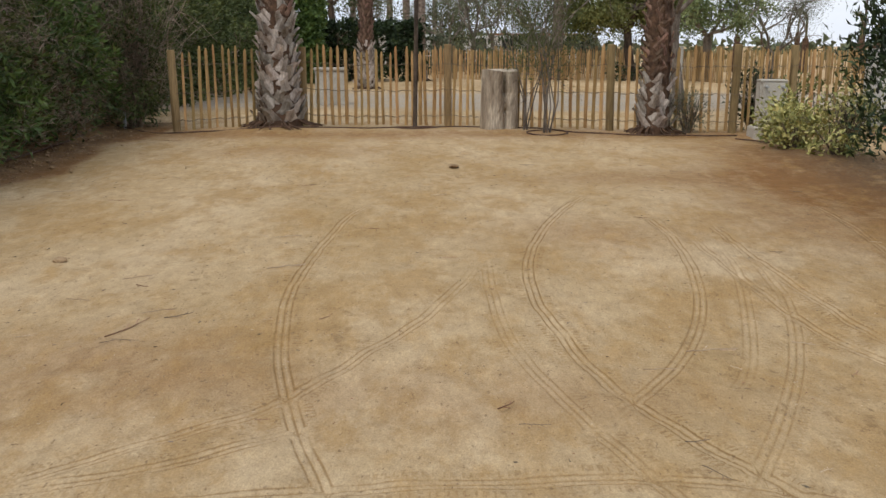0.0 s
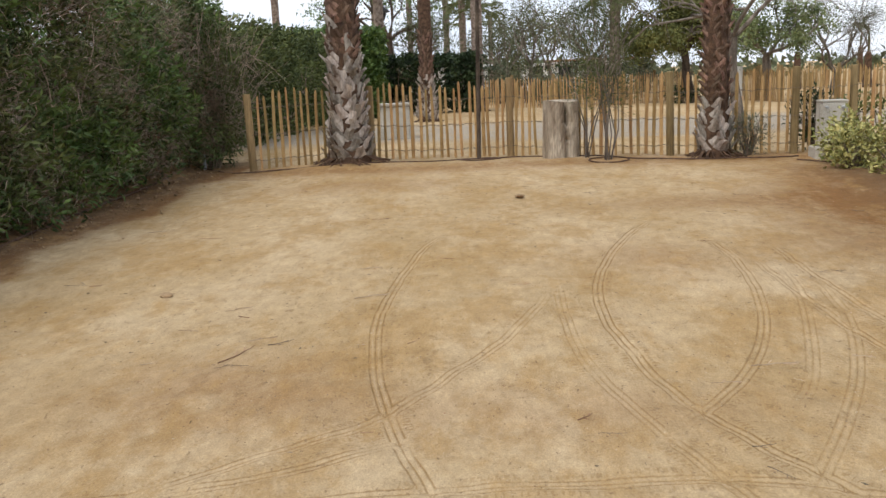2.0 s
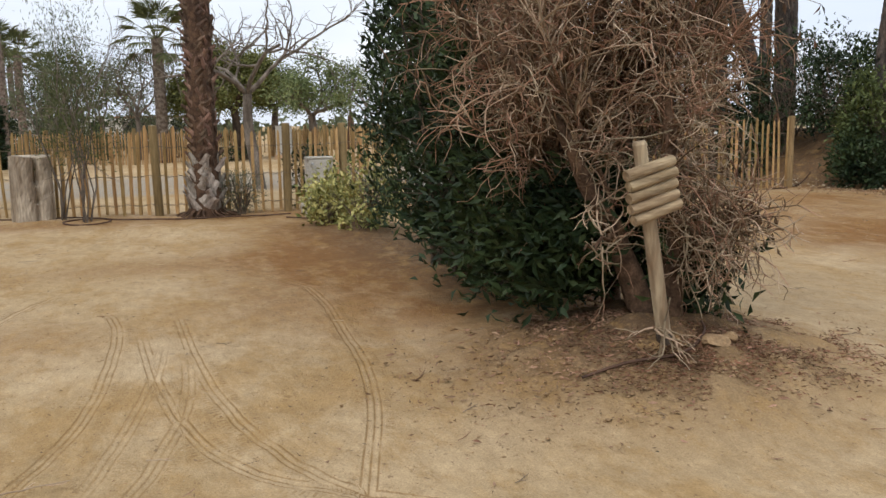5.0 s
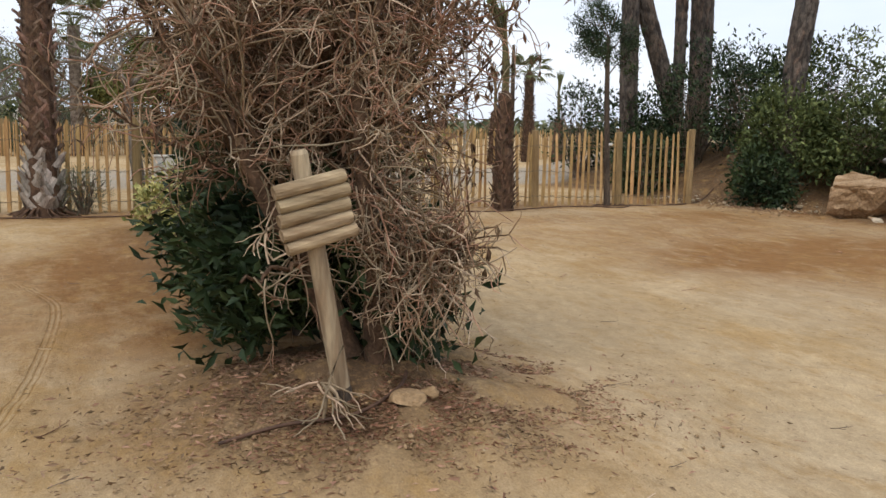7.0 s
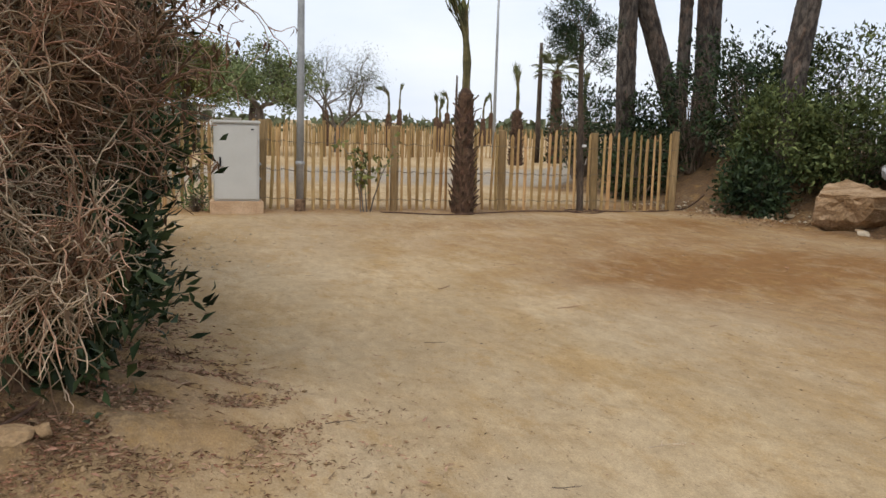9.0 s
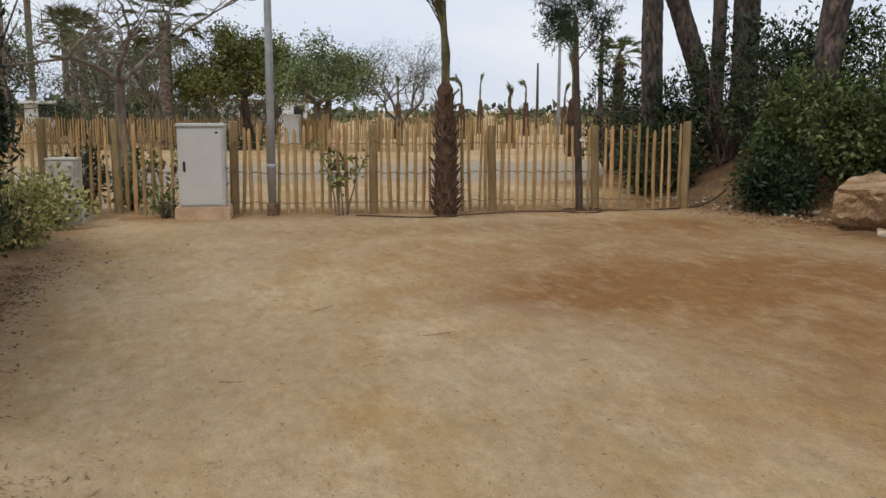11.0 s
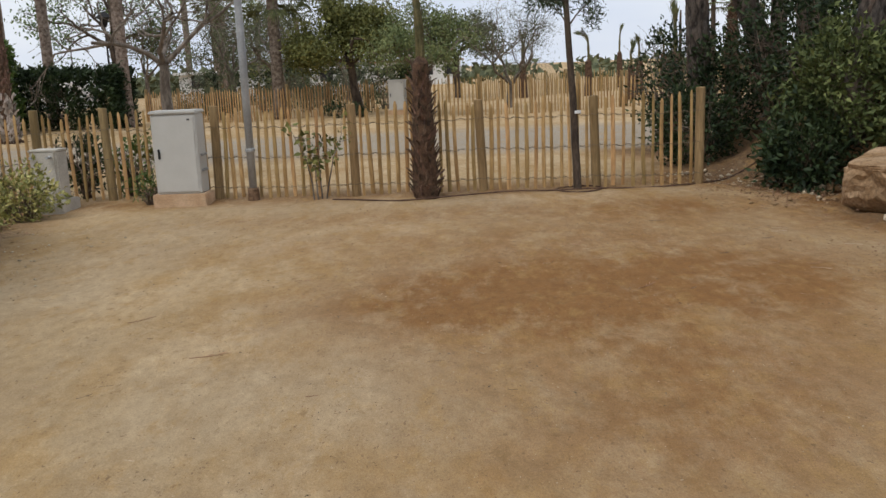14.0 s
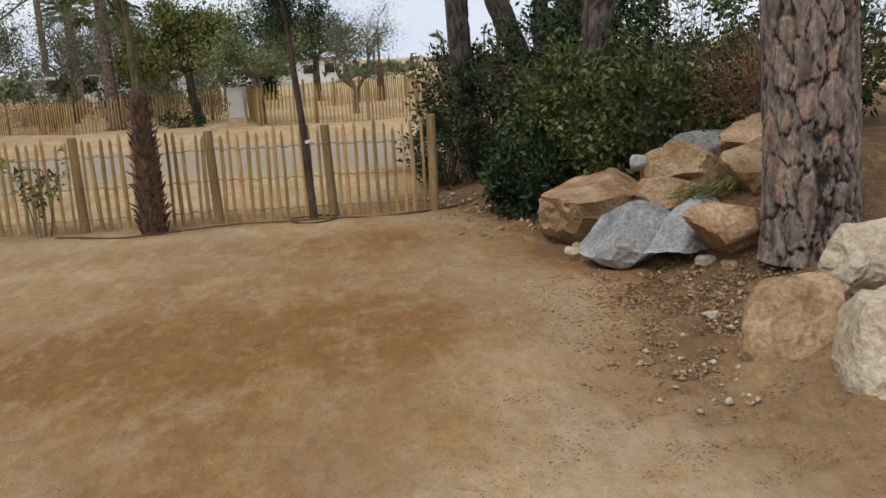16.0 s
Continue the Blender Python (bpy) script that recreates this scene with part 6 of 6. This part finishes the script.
    piece("limb", mesh_of("limb", v, f, M_BARK_DARK), t, None, "", "stuff")
    P = np.array([p for p, _ in tips])
    P = np.repeat(P, 40, 0) + r.normal(0, 0.3, (len(P) * 40, 3))
    v, f = leaves(P, r.normal(0, 0.5, P.shape) + [0, 0, 0.4], 0.16, 0.02, r)
    piece("crown", mesh_of("crown", v, f, M_LEAF_PINE), t, None, "", "stuff")


def pine_bark(name, dark, light):
    m = material(name, dark, light, 14, 0.95, 0.6, 60, 0.35, stretch=(1, 1, 0.35))
    nt = m.node_tree
    b = nt.nodes["Principled BSDF"]
    src = b.inputs["Base Color"].links[0].from_socket
    ap = nt.nodes.new("ShaderNodeAttribute")
    ap.attribute_name = "plate"
    ac = nt.nodes.new("ShaderNodeAttribute")
    ac.attribute_name = "crack"
    rp = nt.nodes.new("ShaderNodeValToRGB")
    rp.color_ramp.elements[0].position, rp.color_ramp.elements[0].color = 0.0, (0.72, 0.76, 0.80, 1)
    rp.color_ramp.elements[1].position, rp.color_ramp.elements[1].color = 1.0, (1.40, 1.02, 0.84, 1)
    md = rp.color_ramp.elements.new(0.62)
    md.color = (1.0, 0.96, 0.92, 1)
    mu = nt.nodes.new("ShaderNodeMixRGB")
    mu.blend_type = "MULTIPLY"
    mu.inputs[0].default_value = 1
    nt.links.new(ap.outputs["Fac"], rp.inputs["Fac"])
    nt.links.new(src, mu.inputs[1])
    nt.links.new(rp.outputs["Color"], mu.inputs[2])
    mx = nt.nodes.new("ShaderNodeMixRGB")
    nt.links.new(ac.outputs["Fac"], mx.inputs[0])
    nt.links.new(mu.outputs["Color"], mx.inputs[1])
    mx.inputs[2].default_value = (0.03, 0.024, 0.02, 1)
    nt.links.new(mx.outputs["Color"], b.inputs["Base Color"])
    return m


M_PINE = pine_bark("pine_bark", (0.11, 0.088, 0.075), (0.33, 0.26, 0.215))
# same bark for the background trunks, their backlit shade put into the colour
M_PINE_SHADE = pine_bark("shaded_pine_bark", (0.055, 0.045, 0.038), (0.15, 0.122, 0.10))
pine_trunk(15.78, -6.15, 5.5, 0.385, (-0.075, 0.0), "thick pine trunk with cracked plated bark among boulders", 301, 190, 330)
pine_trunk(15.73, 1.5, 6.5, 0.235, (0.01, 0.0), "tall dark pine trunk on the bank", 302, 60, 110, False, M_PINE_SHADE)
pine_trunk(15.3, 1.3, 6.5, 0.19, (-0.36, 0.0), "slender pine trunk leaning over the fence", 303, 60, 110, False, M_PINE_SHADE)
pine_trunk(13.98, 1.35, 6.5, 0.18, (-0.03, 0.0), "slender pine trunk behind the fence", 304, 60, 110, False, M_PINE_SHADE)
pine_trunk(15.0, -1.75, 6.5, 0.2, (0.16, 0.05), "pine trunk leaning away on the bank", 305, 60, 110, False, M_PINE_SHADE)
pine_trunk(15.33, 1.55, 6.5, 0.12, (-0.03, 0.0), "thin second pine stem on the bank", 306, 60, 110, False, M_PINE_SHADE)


# ---- things that close the distance ----
rl = thing("white_railing", "white wooden railing towards the beach", "railing", at=(26.0, 8.2, 0), rz=-20)
for k in range(5):
    part("post", box_bm((0.1, 0.1, 2.6), (1.6 * k - 2.4, 0, 1.3), 0.01), M_WHITE, rl)
for zz in (1.75, 2.45):
    part("rail", box_bm((7.0, 0.07, 0.12), (0.6, -0.09, zz), 0.01), M_WHITE, rl)
wl = thing("low_wall", "low white rendered wall behind the hedge", "wall", at=(-7.1, -6.4, 0))
part("wall_body", box_bm((0.2, 15, 0.75), (0, 0, 0.2), 0.01), M_WHITE, wl)


def bungalow(x, y, w, h, label):
    t = thing("bungalow", label, "building", "white bungalows behind the trees", at=(x, y, 0), rz=(x * 7) % 20 - 10)
    part("wall", box_bm((w, 4, h), (0, 0, h / 2), 0.02), M_WHITE, t)
    part("roof", box_bm((w + 0.6, 4.6, 0.18), (0, 0, h + 0.08), 0.03), M_WHITE if w < 6 else M_TILE, t)
    for k in range(int(w // 2)):
        wn = part("window", box_bm((0.9, 0.06, 0.8), (-w / 2 + 1.2 + 2 * k, -2.01, 1.3), 0.01), M_BLACK, t)
        part("frame", box_bm((1.0, 0.04, 0.08), (-w / 2 + 1.2 + 2 * k, -2.03, 0.88), 0.005), M_WHITE, wn)


bungalow(-3.5, 46, 5, 1.75, "low white mobile home behind a hedge")
bungalow(4, 53, 5, 1.75, "low white mobile home behind a hedge")
bungalow(9, 75, 8, 2.2, "far white house with a tiled roof")
bungalow(-14, 44, 5, 2.2, "low white mobile home behind a hedge")


def far_woods():
    r = np.random.default_rng(401)
    rows = []
    for k in range(900):
        a = r.uniform(-1.35, 1.5)
        d = r.uniform(75, 130)
        if 0.02 < a < 0.9 and r.random() < 0.65:
            continue
        x, y = 5 + d * math.sin(a), -8 + d * math.cos(a)
        tall = 0.9 + 4.2 * (0.5 + 0.5 * math.sin(a * 9 + 1)) * smooth(0.1, -0.3, a) + r.uniform(0, 0.9) + 3 * smooth(0.9, 1.2, a)
        n = 34
        rows.append(np.column_stack([x + r.normal(0, 1.6, n), y + r.normal(0, 1.6, n), r.uniform(0, 1, n) ** 0.8 * tall]))
    P = np.concatenate(rows)
    v, f = leaves(P, r.normal(0, 0.5, P.shape), 1.1, 0.7, r)
    tagged(new("far_woods", mesh_of("far_woods", v, f, M_LEAF_FAR)), "low belt of trees far behind the pitches", "woods", kind="stuff")


far_woods()


def closing_hedge(x, y, w, d, h, seed):
    bush("boundary_hedge", "tall evergreen hedge that closes the camping ground", x, y, w, d, h, M_LEAF_DARK, 3000, 0.3, 0.14, seed, stems=8, clump=12, cat="hedge", loose=0.25)


closing_hedge(-2, -24, 7, 1.2, 3.2, 411)
closing_hedge(11, -24, 7, 1.2, 3.2, 412)


# ---- litter on the sand ----
def twig_mesh(seed, ln, rad):
    r = np.random.default_rng(seed)
    p, _ = wander((0, 0, rad), (1, 0, 0), ln, 6, r, 0.1)
    p[:, 2] = rad + np.abs(r.normal(0, rad * 0.8, 7))
    lines = [(p, rad, rad * 0.5)]
    for k in range(2):
        q, _ = wander(p[2 + 2 * k], (0.6, r.choice([-1, 1]) * 0.8, 0.05), ln * 0.3, 4, r, 0.2)
        q[:, 2] = np.abs(q[:, 2] - rad) * 0.3 + rad * 0.8
        lines.append((q, rad * 0.6, rad * 0.4))
    v, f = tubes(lines, 5)
    return mesh_of("twig", v, f, (M_TWIG_PALE, M_TWIG_GREY, M_TWIG_DRY)[seed % 3])


TWIGS = [twig_mesh(k, ln, rd) for k, (ln, rd) in enumerate([(0.26, 0.004), (0.16, 0.0035), (0.34, 0.0045), (0.11, 0.003), (0.22, 0.003), (0.13, 0.0045)])]


def lay(me, x, y, rz, label="dry broken twig lying on the sand", s=1.0):
    ob = new("twig", me)
    ob.matrix_basis = pose(x, y, gz(x, y) + 0.003, 0, 0, rz) @ Matrix.Diagonal((s, s, s, 1))
    tagged(ob, label, "twig", "twigs on the sand")


lay(TWIGS[0], 1.05, -10.40, 12)
lay(TWIGS[3], 1.6, -10.26, -8)
lay(TWIGS[2], -1.75, -10.2, 55)
lay(TWIGS[0], -1.2, -8.9, 30)
lay(TWIGS[1], -1.55, -9.9, 20)
lay(TWIGS[2], 8.72, -8.62, 2, "hooked dry twig lying on the sand", 0.6)
lay(TWIGS[0], 4.9, -11.2, -20, s=1.3)
tw = np.random.default_rng(431)
for k in range(280):
    x, y = tw.uniform(-4.2, 13.6), tw.uniform(-12.6, -2.0)
    if 3.4 < x < 5.6 and y > -9.0:
        continue
    lay(TWIGS[int(tw.integers(6))], x, y, tw.uniform(-50, 50), s=tw.uniform(0.35, 0.8))


def chips(name, label, n, spots, seed, mat, ln=0.03):
    """Leaf litter and wood chips that nobody could count."""
    r = np.random.default_rng(seed)
    P = []
    for x, y, sx, sy in spots:
        P.append(np.column_stack([r.normal(x, sx, n), r.normal(y, sy, n)]))
    P = np.concatenate(P)
    P = np.column_stack([P, ground_z(P[:, 0], P[:, 1]) + 0.006])
    v, f = leaves(P, np.column_stack([r.normal(0, 1, (len(P), 2)), np.zeros(len(P))]), ln, ln * 0.22, r, 0, 0.12)
    tagged(new(name, mesh_of(name, v, f, mat)), label, "litter", kind="stuff")


chips("leaf_litter", "brown leaf litter and chips round the dry shrub", 2600, [(4.5, -9.9, 0.5, 0.4), (4.95, -9.2, 0.22, 0.6), (4.9, -6.5, 0.15, 1.4)], 441, M_TWIG_DRY, 0.045)
chips("leaf_litter", "pale dry chips round the dry shrub", 700, [(4.5, -9.9, 0.8, 0.5), (4.95, -8.8, 0.2, 0.9), (14.2, -6.4, 0.35, 1.0)], 442, M_TWIG_DRY, 0.06)
chips("leaf_litter", "brown leaf litter under the bank and the hedge", 1400, [(14.3, -6.3, 0.35, 1.1), (13.8, -2.4, 0.4, 0.5), (-5.0, -5.5, 0.25, 3.5)], 443, M_TWIG_DRY, 0.045)
chips("leaf_litter", "red-brown litter and bits of twig on the mound", 2200, [(4.75, -10.35, 0.42, 0.25), (4.2, -10.5, 0.28, 0.14)], 447, M_LITTER, 0.032)
chips("leaf_litter", "fine pale litter on the mound", 2600, [(4.9, -9.9, 0.55, 0.4), (4.2, -10.2, 0.6, 0.3)], 446, M_TWIG_DRY, 0.03)
chips("leaf_litter", "dark bark and twig litter on the bank's slope", 1500, [(14.5, -6.6, 0.4, 0.7), (14.3, -5.9, 0.3, 0.5)], 445, M_LITTER, 0.04)
chips("sand_debris", "scattered bark crumbs and bits on the sand", 500, [(0, -8, 2.6, 2.6), (0, -4, 2.6, 1.6), (9, -7, 2.4, 2.4), (10, -3.5, 2.2, 1.0)], 444, M_TWIG_GREY, 0.03)
chips("sand_debris", "small dark crumbs of bark strewn over the sand", 1500, [(12.8, -8.5, 0.9, 1.8), (11, -5, 2.0, 1.6), (0, -5, 2.4, 1.6), (0, -9, 2.2, 1.8), (9.5, -8, 2.2, 1.8)], 448, M_LITTER, 0.016)
chips("sand_debris", "pale chips and shell bits strewn over the sand", 420, [(13.3, -7.0, 0.6, 1.6), (0, -9, 2.2, 1.8), (9.5, -8, 2.2, 1.8), (0.5, -4.5, 2.4, 1.5)], 449, M_TWIG_PALE, 0.016)


def crumbs(name, label, n, seed, mat, low, high, yr, xr, edge=True):
    """Broken clods and stone chips, each a squashed octahedron, too many to count."""
    r = np.random.default_rng(seed)
    y = r.uniform(*yr, n)
    x = r.normal(0.5 * (xr[0] + xr[1]), 0.32 * (xr[1] - xr[0]), n) + (bank_edge(y) if edge else 0)
    size = low * (high / low) ** (r.random(n) ** 2.2)
    base = np.array([(1, 0, 0), (0, 1, 0), (-1, 0, 0), (0, -1, 0), (0, 0, 0.75), (0, 0, -0.6)], float)
    v = base[None] * size[:, None, None] * r.uniform(0.55, 1.35, (n, 6, 1))
    a = r.uniform(0, 6.28, n)
    c, s = np.cos(a)[:, None], np.sin(a)[:, None]
    vx, vy = v[..., 0] * c * 1.3 - v[..., 1] * s, v[..., 0] * s * 1.3 + v[..., 1] * c
    v = np.stack([vx + x[:, None], vy + y[:, None], v[..., 2] + (ground_z(x, y) + 0.25 * size)[:, None]], -1).reshape(-1, 3)
    t = np.array([(0, 1, 4), (1, 2, 4), (2, 3, 4), (3, 0, 4), (1, 0, 5), (2, 1, 5), (3, 2, 5), (0, 3, 5)])
    f = (np.arange(n)[:, None, None] * 6 + t[None]).reshape(-1, 3)
    tagged(new(name, mesh_of(name, v, f, mat)), label, "debris", kind="stuff")


crumbs("soil_crumbs", "loose brown clods on the bank's slope", 3200, 461, M_CLOD, 0.005, 0.03, (-8.1, -4.9), (-0.5, 0.75))
crumbs("stone_chips", "pale broken stone chips on the bank's slope", 170, 462, M_ROCK_PALE, 0.006, 0.04, (-8.6, -5.2), (-0.3, 0.7))
crumbs("soil_crumbs", "loose clods at the foot of the fence corner", 700, 463, M_CLOD, 0.006, 0.035, (-3.6, -1.2), (-0.9, 0.6))
crumbs("stone_chips", "pale stone chips below the dark shrubs", 260, 464, M_ROCK_PALE, 0.008, 0.045, (-3.3, -0.6), (-0.4, 0.5))
crumbs("soil_crumbs", "dry crumbs of earth under the tall hedge", 900, 465, M_CLOD, 0.005, 0.03, (-12, -0.8), (-5.1, -4.3), False)
crumbs("soil_crumbs", "dry crumbs of earth on the mound round the sign", 900, 466, M_CLOD, 0.004, 0.018, (-10.9, -9.3), (3.4, 5.6), False)
crumbs("stone_chips", "pale grit beside the kerbed pedestal", 300, 467, M_ROCK_PALE, 0.005, 0.02, (-6.0, -1.7), (4.9, 5.9), False)
bs = np.random.default_rng(468)
for k in range(34):
    y = bs.uniform(-7.9, -5.0)
    lay(TWIGS[int(bs.integers(6))], float(bank_edge(y)) + bs.uniform(-0.1, 0.75), y, bs.uniform(10, 70), "dark dead stick lying on the bank's slope", bs.uniform(0.8, 2.0))
chips("sand_debris", "bark crumbs trodden into the soil below the bank", 1500, [(13.2, -8.4, 0.6, 0.7), (13.9, -8.9, 0.5, 0.5), (13.5, -6.9, 0.45, 0.9)], 450, M_LITTER, 0.026)
